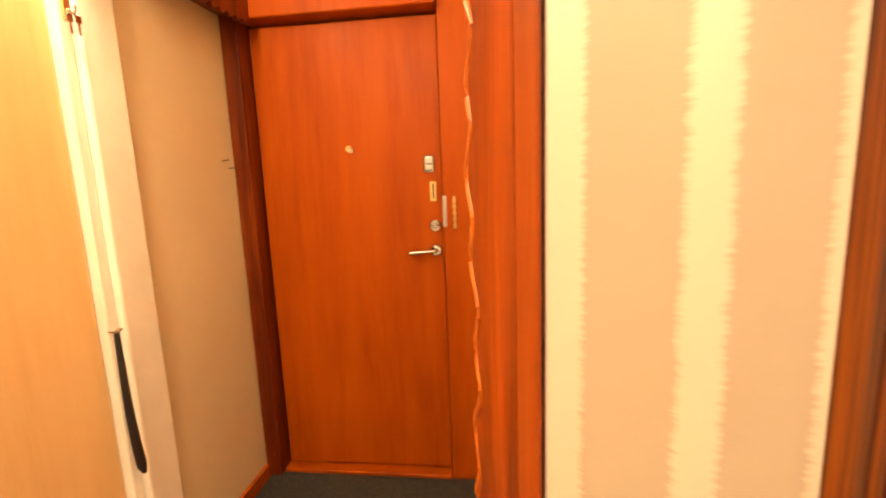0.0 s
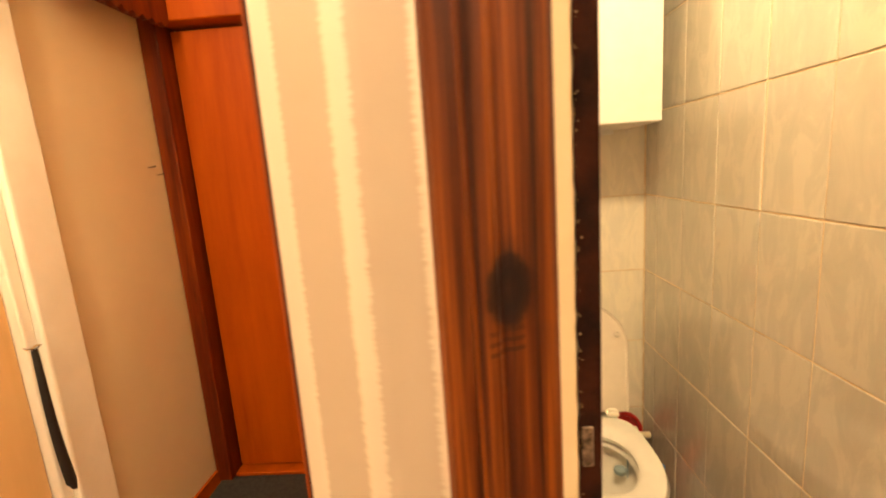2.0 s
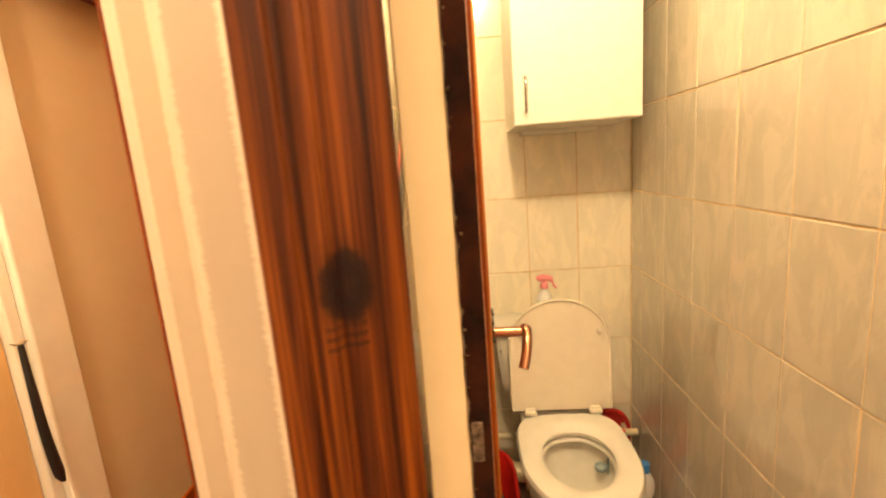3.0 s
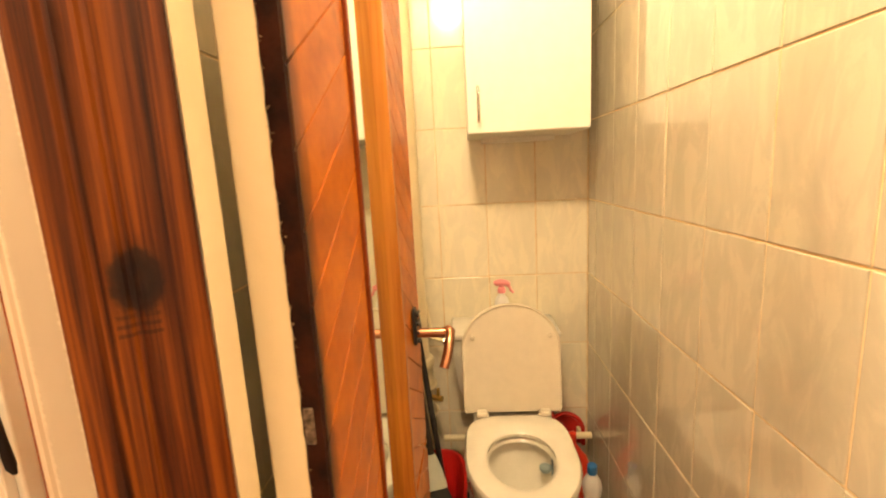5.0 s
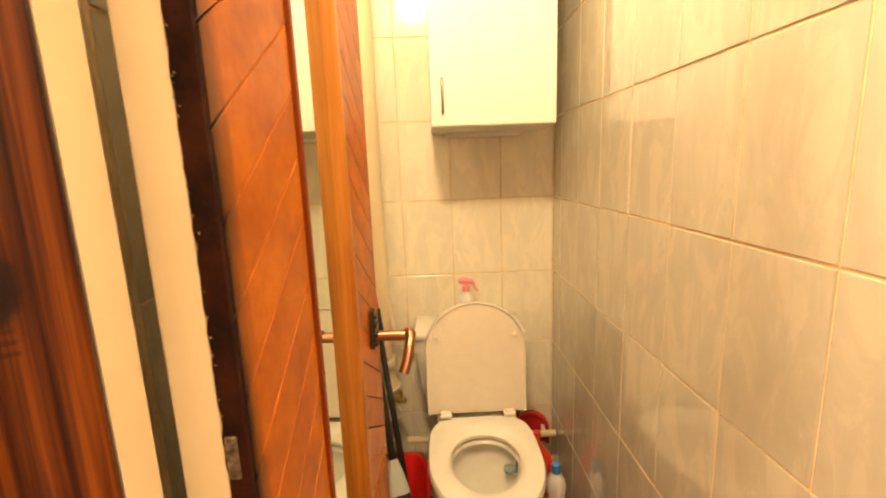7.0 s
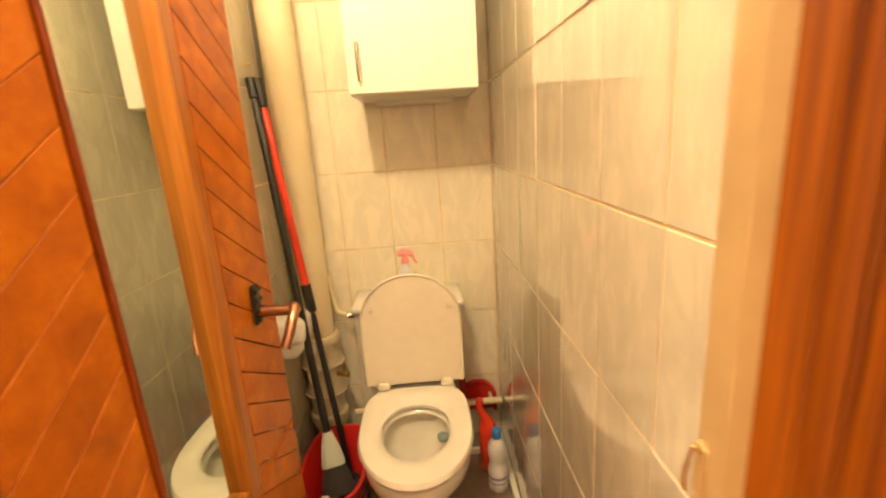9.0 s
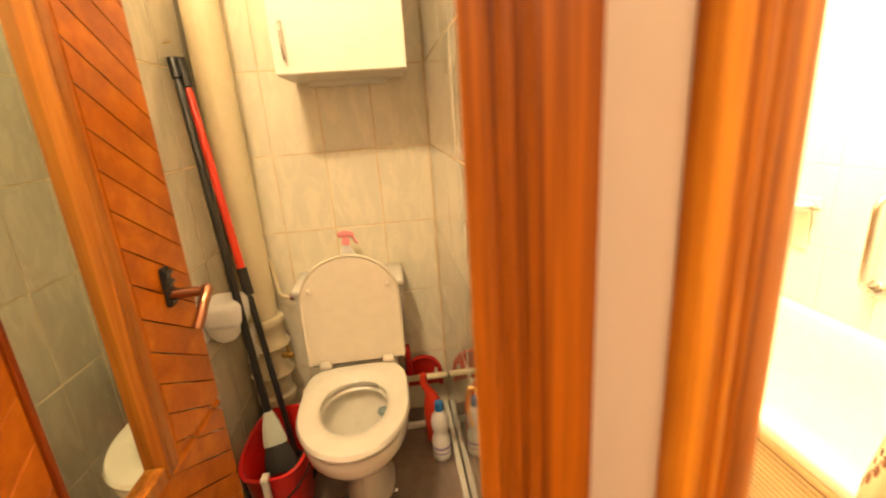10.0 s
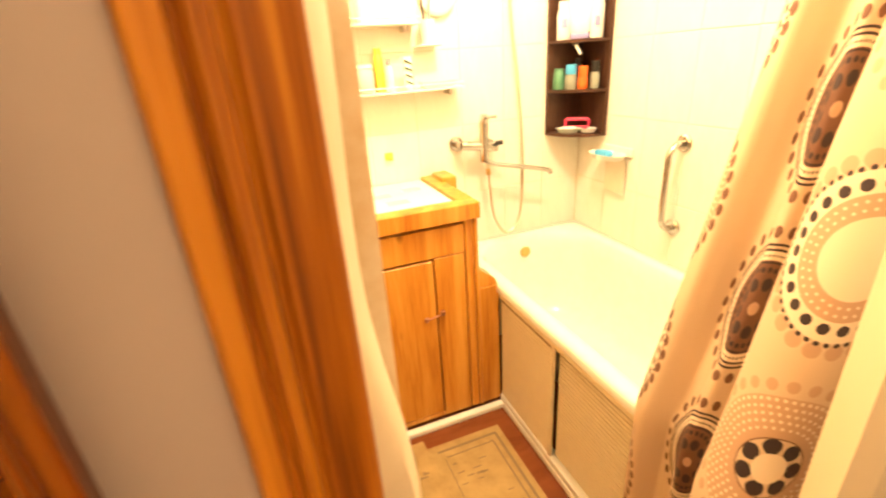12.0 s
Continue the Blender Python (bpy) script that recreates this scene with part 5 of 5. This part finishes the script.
def mixer():
    d = thing("mixer_tap", "chrome wall mixer with a long spout over the bath", "tap", pose(0, 0, 0))
    part("body", add(tube([(1.765, 1.72, 1.035), (1.93, 1.72, 1.010)], 0.019, 16), tube([(1.868, 1.715, 0.955), (1.868, 1.715, 1.12)], [0.017, 0.021], 16)), M["chrome"], d, smooth=50)
    for x, z in ((1.765, 1.035), (1.915, 1.012)):
        part("flange", tube([(x, BY1, z), (x, BY1 - 0.012, z)], 0.030, 20), M["chrome"], d)
        part("union", tube([(x, BY1 - 0.01, z), (x, 1.715, z)], 0.015, 14), M["chrome"], d)
    part("lever", add(tube([(1.868, 1.715, 1.115), (1.868, 1.70, 1.145)], 0.018, 14), tube([(1.868, 1.70, 1.14), (1.875, 1.62, 1.150)], 0.006, 10)), M["chrome"], d, smooth=50)
    part("spout", tube(curve_points([(1.868, 1.705, 0.965), (1.90, 1.70, 0.945), (2.05, 1.69, 0.912), (2.17, 1.685, 0.882), (2.182, 1.685, 0.865)], 6), 0.0095), M["chrome"], d, smooth=50)
    part("diverter", tube([(1.915, 1.70, 1.03), (1.94, 1.68, 1.035)], 0.010, 10), M["black"], d, "dark diverter knob")
    part("hose", tube(curve_points([(1.880, 1.705, 0.955), (1.885, 1.70, 0.85), (1.905, 1.70, 0.70), (1.965, 1.70, 0.615), (2.04, 1.71, 0.68), (2.06, 1.72, 0.90), (2.05, 1.735, 1.20), (2.02, 1.745, 1.50), (2.00, 1.75, 1.80), (1.985, 1.74, 1.95)], 7), 0.0065, 10), M["hose"], d, "steel shower hose", smooth=60)
    part("holder", box(1.965, 2.005, 1.735, BY1, 1.93, 1.97, 0.006, 2), M["chrome"], d)
    part("hose_nut", tube([(1.880, 1.705, 0.925), (1.882, 1.704, 0.90)], 0.011, 8), M["brass"], d)


mixer()


def glass_shelf(x0, x1, z, label):
    d = thing("wall_shelf", label, "shelf", pose(0, 0, 0))
    part("plate", prism([(x0, BY1), (x0, 1.690), (x0 + 0.02, 1.675), ((x0 + x1) / 2, 1.668), (x1 - 0.02, 1.675), (x1, 1.690), (x1, BY1)], z, z + 0.008), M["laminate"], d)
    part("rail", tube([(x0 + 0.005, 1.685, z + 0.022), (x0 + 0.03, 1.672, z + 0.022), (x1 - 0.03, 1.672, z + 0.022), (x1 - 0.005, 1.685, z + 0.022)], 0.003, 8), M["laminate"], d)
    for x in (x0 + 0.05, x1 - 0.05):
        part("bracket", box(x - 0.004, x + 0.004, 1.72, BY1, z - 0.022, z - 0.0005, 0.001), M["chrome"], d)


glass_shelf(1.20, 1.780, 1.265, "white plastic wall shelf holding toiletries over the cabinet")
glass_shelf(1.15, 1.615, 1.495, "upper white plastic wall shelf near the mirror")


def jar(x, y, z, r, h, mat, capmat, label, caph=0.02, neck=0.7, name="bottle", sq=1.0):
    d = thing(name, label, name, pose(x, y, z))
    part("body", lathe([(r * 0.92, 0), (r, 0.004), (r, h * 0.78), (r * 0.9, h * 0.88), (r * neck, h)], 20, squash=sq), M[mat], d, smooth=50)
    part("cap", lathe([(r * neck, h), (r * neck * 1.05, h + 0.002), (r * neck, h + caph), (r * neck * 0.8, h + caph + 0.001)], 20, squash=sq), M[capmat], d, smooth=40)
    return d


S1 = 1.2735
jar(1.39, 1.725, S1, 0.040, 0.085, "lilac", "laminate", "pale pink jar on the white bathroom shelf", 0.012, 0.9, "jar")
jar(1.455, 1.735, S1, 0.020, 0.13, "yellow", "yellow", "yellow bottle on the white bathroom shelf")
jar(1.485, 1.705, S1, 0.014, 0.09, "bottle", "pink", "small white tube on the white bathroom shelf")


def striped_tube():
    d = thing("toothpaste_tube", "white striped toothpaste tube standing on the shelf", "tube", pose(1.560, 1.715, S1))
    part("tube", loft([[(0.017 * math.cos(t), (0.012 + 0.0 * z) * (1 - z / 0.16) * math.sin(t) + 0.0, z + 0.012) for t in [k * math.pi / 8 for k in range(16)]] for z in (0.0, 0.03, 0.07, 0.105)]), M["bottle"], d, smooth=50)
    part("cap", lathe([(0.014, 0), (0.013, 0.013)], 14), M["laminate"], d)
    for i in range(4):
        b = box(-0.015, 0.015, -0.0142, -0.0125 + 0.0012 * i, 0.0, 0.006)
        bmesh.ops.rotate(b, verts=b.verts, matrix=Matrix.Rotation(radians(25), 3, "Y"))
        bmesh.ops.translate(b, verts=b.verts, vec=(0, 0.0015 * i, 0.022 + 0.024 * i))
        part("stripe", b, M["darkgreen"], d, "dark green slanted stripe")


striped_tube()


def tray():
    d = thing("soap_tray", "translucent beige oblong tray on the shelf", "tray", pose(1.68, 1.725, S1))
    part("tray", loft([[(a * c, b * s, z) for c, s in ((-1, -1), (1, -1), (1, 1), (-1, 1))] for a, b, z in ((0.06, 0.025, 0.001), (0.070, 0.032, 0.022), (0.066, 0.028, 0.022), (0.057, 0.022, 0.004), (0.001, 0.001, 0.004))]), M["seat"], d)


tray()
S2 = 1.5035
jar(1.30, 1.73, S2, 0.03, 0.10, "bottle", "laminate", "white jar on the upper bathroom shelf", 0.012, 0.9, "jar")
jar(1.42, 1.73, S2, 0.024, 0.13, "bottle", "laminate", "white bottle on the upper bathroom shelf")


def cup_holder():
    d = thing("cup_holder", "white wall cup holder with toothbrushes beside the shelf", "holder", pose(1.655, 1.73, 1.42))
    part("ring", box(-0.045, 0.045, -0.035, 0.05, 0.0, 0.007, 0.003), M["laminate"], d)
    part("cup", lathe([(0.026, 0.007), (0.031, 0.09), (0.029, 0.09), (0.024, 0.012), (0.001, 0.012)], 20, (0, -0.002)), M["bottle"], d, smooth=50)
    part("toothbrush", tube([(0.0, -0.003, 0.02), (0.015, -0.005, 0.175)], 0.004, 8), M["pink"], d)
    part("toothbrush", tube([(-0.004, 0.006, 0.02), (-0.016, 0.01, 0.165)], 0.004, 8), M["darkgrey"], d)


cup_holder()


def round_mirror():
    d = thing("round_mirror", "small round white-rimmed mirror on the tiles", "mirror", pose(1.715, BY1 - 0.03, 1.60))
    for nm, prof, mt in (("frame", [(0.065, 0.0), (0.075, 0.004), (0.075, 0.022), (0.062, 0.027), (0.06, 0.027)], "laminate"), ("glass", [(0.0595, 0.0235), (0.0595, 0.0262)], "mirror")):
        b = lathe(prof, 32)
        bmesh.ops.rotate(b, verts=b.verts, matrix=Matrix.Rotation(radians(90), 3, "X"))
        bmesh.ops.translate(b, verts=b.verts, vec=(0, 0.029, 0))
        part(nm, b, M[mt], d, smooth=40)


round_mirror()


def wall_hook():
    d = thing("wall_hook", "small yellow stick-on hook on the tiled wall", "hook", pose(1.468, BY1, 1.02))
    part("pad", box(-0.016, 0.016, -0.006, 0.0, -0.016, 0.016, 0.004, 2), M["yellow"], d)
    part("peg", tube([(0, -0.005, -0.004), (0, -0.018, -0.006), (0, -0.022, 0.004)], 0.003, 8), M["yellow"], d)


wall_hook()


def corner_shelf():
    R = 0.185
    d = thing("corner_shelf", "dark wenge quarter-round corner shelf with open tiers of toiletries", "shelf", pose(BX1 - 0.001, BY1 - 0.001, 1.02))
    for z in (0.0, 0.185, 0.380, 0.575):
        arc = [(0.0, 0.0)] + [(-R * math.cos(t), -R * math.sin(t)) for t in [math.pi / 2 * k / 14 for k in range(15)]]
        part("tier", prism(arc, z, z + 0.012), M["wenge"], d)
    part("side", box(-R, -0.0005, -0.012, -0.0003, 0.0125, 0.72, 0.0008), M["wenge"], d)
    part("side", box(-0.012, -0.0005, -R, -0.0125, 0.0125, 0.72, 0.0008), M["wenge"], d)
    part("edge", box(-R - 0.004, -R, -0.014, 0.0, 0.0, 0.72, 0.001), M["wenge"], d)
    part("edge", box(-0.014, 0.0, -R - 0.004, -R, 0.0, 0.72, 0.001), M["wenge"], d)


corner_shelf()
CX, CY = BX1, BY1
T0, T1, T2, T3 = 1.0325, 1.2175, 1.4125, 1.6075
jar(CX - 0.138, CY - 0.052, T2, 0.036, 0.118, "bottle", "bottle", "white lotion bottle with a violet label on the corner shelf", 0.026, 0.8, sq=0.7)
jar(CX - 0.047, CY - 0.142, T2, 0.030, 0.150, "bottle", "bottle", "tall white bottle with a violet label on the corner shelf", 0.018, 0.8, sq=0.7)


def squeeze_tube(x, y, z):
    d = thing("cream_tube", "large white cream tube standing on its blue cap", "tube", pose(x, y, z, 0, 0, -40))
    part("cap", box(-0.036, 0.036, -0.016, 0.016, 0.0, 0.022, 0.004, 2), M["label"], d, "violet-blue flip cap")
    part("body", loft([[(w * math.cos(t), q * math.sin(t), h) for t in [k * math.pi / 10 for k in range(20)]] for w, q, h in ((0.033, 0.016, 0.022), (0.041, 0.019, 0.032), (0.047, 0.012, 0.11), (0.052, 0.002, 0.176), (0.052, 0.001, 0.182))]), M["bottle"], d, smooth=50)


squeeze_tube(CX - 0.100, CY - 0.104, T2)
for (x, y, w) in ((CX - 0.1555, CY - 0.0755, 0.0), (CX - 0.0615, CY - 0.1620, 0.0)):
    q = thing("label", "violet printed label bar on a white bottle", "label", pose(x, y, T2 + 0.045, 0, 0, -36))
    part("patch", box(-0.010, 0.010, -0.002, 0.001, 0.0, 0.035), M["label"], q)
jar(CX - 0.150, CY - 0.040, T1, 0.025, 0.076, "bottlegreen", "bottlegreen", "green soap bottle on the corner shelf", 0.008, 0.8)
jar(CX - 0.118, CY - 0.082, T1, 0.025, 0.060, "murky", "skyblue", "roll-on bottle with a blue cap on the corner shelf", 0.038, 0.9)
jar(CX - 0.080, CY - 0.112, T1, 0.022, 0.050, "orange", "orange", "orange bottle with an orange cap on the corner shelf", 0.040, 0.9)
jar(CX - 0.045, CY - 0.147, T1, 0.019, 0.066, "murky", "black", "clear bottle with a black cap on the corner shelf", 0.042, 0.9)
jar(CX - 0.060, CY - 0.050, T1, 0.020, 0.10, "darkgrey", "black", "dark spray bottle at the back of the corner shelf", 0.02, 0.7)
jar(CX - 0.130, CY - 0.050, T3, 0.024, 0.09, "skyblue", "laminate", "blue bottle on top of the corner shelf", 0.02, 0.7)
jar(CX - 0.090, CY - 0.095, T3, 0.022, 0.10, "blue", "bottle", "dark blue bottle on top of the corner shelf", 0.02, 0.7)
jar(CX - 0.050, CY - 0.135, T3, 0.022, 0.09, "green", "green", "green bottle on top of the corner shelf", 0.02, 0.7)


def small_dishes():
    d = thing("soap_dish", "oval grey soap dish holding a cream bar of soap", "soap dish", pose(CX - 0.118, CY - 0.078, T0, 0, 0, -43))
    part("dish", loft([[(a * math.cos(t), b * math.sin(t), z) for t in [k * math.pi / 12 for k in range(24)]] for a, b, z in ((0.001, 0.001, 0.001), (0.04, 0.022, 0.0), (0.056, 0.032, 0.020), (0.052, 0.029, 0.020), (0.038, 0.02, 0.006), (0.001, 0.001, 0.006))]), M["grey"], d, smooth=50)
    part("soap", box(-0.034, 0.034, -0.018, 0.018, 0.008, 0.026, 0.008, 3), M["bottle"], d, "cream bar of soap", smooth=50)
    d = thing("soap_dish", "pale oval dish beside the red brush", "soap dish", pose(CX - 0.050, CY - 0.125, T0, 0, 0, -50))
    part("dish", loft([[(a * math.cos(t), b * math.sin(t), z) for t in [k * math.pi / 12 for k in range(24)]] for a, b, z in ((0.001, 0.001, 0.001), (0.028, 0.018, 0.0), (0.040, 0.026, 0.018), (0.037, 0.023, 0.018), (0.026, 0.016, 0.006), (0.001, 0.001, 0.006))]), M["bottle"], d, smooth=50)
    d = thing("nail_brush", "red-pink brush with a looped handle standing on the corner shelf", "brush", pose(CX - 0.070, CY - 0.075, T0, 0, 0, -43))
    part("loop", tube([(0.05 * sx, 0, 0.036 + 0.018 * sz) for sx, sz in ((-1, -0.7), (-0.9, -1), (0.9, -1), (1, -0.7), (1, 0.7), (0.9, 1), (-0.9, 1), (-1, 0.7))], 0.0075, 10, True), M["hotpink"], d, smooth=50)
    part("bristles", box(-0.045, 0.045, -0.010, 0.010, 0.0, 0.014, 0.002), M["darkgrey"], d)


small_dishes()


def razor():
    d = thing("razor", "small white razor hanging under a tier of the corner shelf", "razor", pose(CX - 0.125, CY - 0.110, 1.385))
    part("grip", tube([(0, 0, 0.012), (0.006, -0.004, -0.002), (0.020, -0.012, -0.030)], 0.0065, 8), M["bottle"], d, smooth=50)
    part("head", box(-0.014, 0.010, -0.007, 0.007, 0.004, 0.014, 0.002), M["black"], d)


razor()


def grab_bar():
    d = thing("grab_bar", "chrome grab bar on the tiled wall above the bath", "grab bar", pose(BX1, 1.180, -0.022))
    part("bar", tube(curve_points([(-0.004, 0, 0.745), (-0.035, 0, 0.748), (-0.062, 0, 0.775), (-0.066, 0, 0.82), (-0.066, 0, 0.99), (-0.062, 0, 1.035), (-0.035, 0, 1.062), (-0.004, 0, 1.065)], 6), 0.0115, 14), M["chrome"], d, smooth=50)
    for z in (0.745, 1.065):
        part("flange", tube([(0.0, 0, z), (-0.004, 0, z), (-0.010, 0, z)], [0.032, 0.032, 0.024], 20), M["chrome"], d)


grab_bar()


def wall_soap_dish():
    d = thing("soap_holder", "white wall soap holder with a blue sponge over the bath", "soap dish", pose(BX1, 1.505, 0.952))
    part("back", box(-0.008, 0.0, -0.085, 0.085, -0.005, 0.035, 0.003), M["laminate"], d)
    part("dish", loft([[(-0.060 + a * math.cos(t), b * math.sin(t), z) for t in [k * math.pi / 14 for k in range(28)]] for a, b, z in ((0.001, 0.001, -0.010), (0.045, 0.075, -0.010), (0.058, 0.095, 0.012), (0.054, 0.090, 0.012), (0.042, 0.070, -0.003), (0.001, 0.001, -0.003))]), M["laminate"], d, smooth=50)
    part("sponge", box(-0.09, -0.04, -0.02, 0.05, -0.002, 0.022, 0.008, 3), M["skyblue"], d, "pale blue sponge", smooth=50)
    part("drip_plate", box(-0.012, -0.009, -0.06, 0.06, -0.165, -0.012, 0.001), M["seat"], d, "translucent plate under the dish")


wall_soap_dish()


# ---- curtain ----
def curtain():
    d = thing("shower_curtain", "cream shower curtain with brown dotted ring ornaments, drawn aside in folds", "curtain", pose(0, 0, 0))
    plan = curve_points([(0.000, 0.600, 0), (-0.018, 0.585, 0), (-0.030, 0.556, 0), (-0.008, 0.530, 0), (0.018, 0.507, 0), (0.006, 0.480, 0), (-0.012, 0.456, 0), (0.020, 0.424, 0), (0.036, 0.392, 0), (0.000, 0.392, 0), (-0.052, 0.400, 0), (-0.094, 0.372, 0), (-0.108, 0.325, 0), (-0.090, 0.285, 0), (-0.040, 0.262, 0), (0.000, 0.256, 0)], 7)
    length = [0.0]
    for a, b in zip(plan, plan[1:]):
        length.append(length[-1] + (b - a).length)
    centre = length[13 * 7]
    bm = bmesh.new()
    uv = bm.loops.layers.uv.new("cloth")
    rows = 80
    grid = []
    for i in range(rows + 1):
        z = 0.16 + (2.03 - 0.16) * i / rows
        lean = 0.27 * max(0.0, min(z, 1.50) - 0.62)
        row = []
        for p, s in zip(plan, length):
            w = 0.006 * math.sin(z * 5.1 + s * 11) * min(1.0, s * 6)
            x = 1.708 + lean + p.x + w
            if z < 0.64:
                x = min(x, 1.714)
            row.append(bm.verts.new((x, p.y + 0.004 * math.sin(z * 4.0 + s * 7), z)))
        grid.append(row)
    for i in range(rows):
        for j in range(len(plan) - 1):
            f = bm.faces.new((grid[i][j], grid[i][j + 1], grid[i + 1][j + 1], grid[i + 1][j]))
            for loop, (a, b) in zip(f.loops, ((i, j), (i, j + 1), (i + 1, j + 1), (i + 1, j))):
                loop[uv].uv = (centre - length[b] + 0.155, 0.16 + 1.87 * a / rows + 0.10)
    ob = part("cloth", bm, M["curtain"], d, smooth=80)
    sol = ob.modifiers.new("thickness", "SOLIDIFY")
    sol.thickness = 0.0012
    rail = thing("curtain_rail", "white shower curtain rail over the bath edge", "rail", pose(0, 0, 0))
    part("rod", tube([(1.945, BY0, 2.06), (1.945, BY1, 2.06)], 0.012), M["laminate"], rail)
    for i in range(7):
        y = 0.27 + i * 0.050
        part("ring", tube([(1.945 + 0.022 * math.cos(t), y, 2.052 + 0.026 * math.sin(t)) for t in [k * math.pi / 6 for k in range(12)]], 0.002, 6, True), M["laminate"], d)


curtain()
paper_mat()


# ---- ceiling lamps ----
def ceiling_lamp(x, y, label, drop=0.0):
    d = thing("ceiling_lamp", label, "lamp", pose(x, y, H - drop))
    if drop:
        part("cord", tube([(0, 0, -0.001), (0, 0, drop)], 0.003, 8), M["laminate"], d)
    part("rose", lathe([(0.045, -0.02), (0.05, 0.0)], 20), M["laminate"], d)
    part("holder", lathe([(0.018, -0.075), (0.02, -0.02)], 16), M["laminate"], d)


ceiling_lamp(-0.50, -0.20, "bare bulb holder on the corridor ceiling")
# Unseen holder, added to go with the extra corridor lamp.
ceiling_lamp(1.45, -0.75, "unseen bulb holder added at the far end of the corridor ceiling")
ceiling_lamp(-0.77, 0.97, "bare bulb holder above the beech room door", 0.12)
ceiling_lamp(0.49, 0.34, "bare bulb holder on the toilet ceiling")
ceiling_lamp(1.70, 0.95, "bare bulb holder on the bathroom ceiling")


# ---- wall tiles, laid last ----
def tile_mesh(name, w, h, mat, depth=0.0045):
    b = 0.0014
    bm = bmesh.new()
    lo = [bm.verts.new(p) for p in ((0, 0, 0), (w, 0, 0), (w, 0, h), (0, 0, h))]
    mi = [bm.verts.new(p) for p in ((0, -depth + b * 0.6, 0), (w, -depth + b * 0.6, 0), (w, -depth + b * 0.6, h), (0, -depth + b * 0.6, h))]
    hi = [bm.verts.new(p) for p in ((b, -depth, b), (w - b, -depth, b), (w - b, -depth, h - b), (b, -depth, h - b))]
    for p, q in ((lo, mi), (mi, hi)):
        for i in range(4):
            bm.faces.new((p[i], p[(i + 1) % 4], q[(i + 1) % 4], q[i]))
    bm.faces.new(hi)
    bm.faces.new(lo[::-1])
    bmesh.ops.recalc_face_normals(bm, faces=bm.faces)
    me = bpy.data.meshes.new(name)
    bm.to_mesh(me)
    bm.free()
    me.materials.append(mat)
    return me


def lay(parent, frame_m, spans, rows, mat, gap=0.0042, jitter=0.0006):
    """Tiles between the marks of spans (along) and rows (up), on the plane of frame_m."""
    made = {}
    for a, b in zip(spans, spans[1:]):
        for c, e in zip(rows, rows[1:]):
            w, h = b - a - gap, e - c - gap
            if w < 0.01 or h < 0.01:
                continue
            key = (round(w, 4), round(h, 4))
            if key not in made:
                made[key] = tile_mesh("tile", w, h, mat)
            ob = new("tile", made[key])
            ob.parent = parent
            ob.matrix_basis = frame_m @ pose(a + gap / 2 + random.uniform(-jitter, jitter), random.uniform(-jitter, jitter), c + gap / 2, 0, random.uniform(-0.12, 0.12), random.uniform(-0.15, 0.15))


def marks(lo, hi, at, step):
    out = [lo]
    k = math.ceil((lo - at) / step + 0.12)
    while at + k * step < hi - 0.012:
        out.append(at + k * step)
        k += 1
    return out + [hi]


WROWS = marks(WCZ, H, 1.270, 0.283)
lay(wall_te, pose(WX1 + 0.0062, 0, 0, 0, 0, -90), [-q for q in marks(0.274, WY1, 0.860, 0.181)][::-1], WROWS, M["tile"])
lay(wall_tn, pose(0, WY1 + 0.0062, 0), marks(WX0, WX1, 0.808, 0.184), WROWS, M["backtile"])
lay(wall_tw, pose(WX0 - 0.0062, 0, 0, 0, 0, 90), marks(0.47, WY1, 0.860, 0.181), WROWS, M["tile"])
BROWS = marks(0.0, H, 0.810, 0.298)
lay(wall_bn, pose(0, BY1 + 0.0058, 0), marks(BX0, BX1, BX1, 0.2), BROWS, M["bathtile"], 0.003, 0.0003)
lay(wall_be, pose(BX1 + 0.0058, 0, 0, 0, 0, -90), [-q for q in marks(BY0, BY1, BY1, 0.2)][::-1], BROWS, M["bathtile"], 0.003, 0.0003)
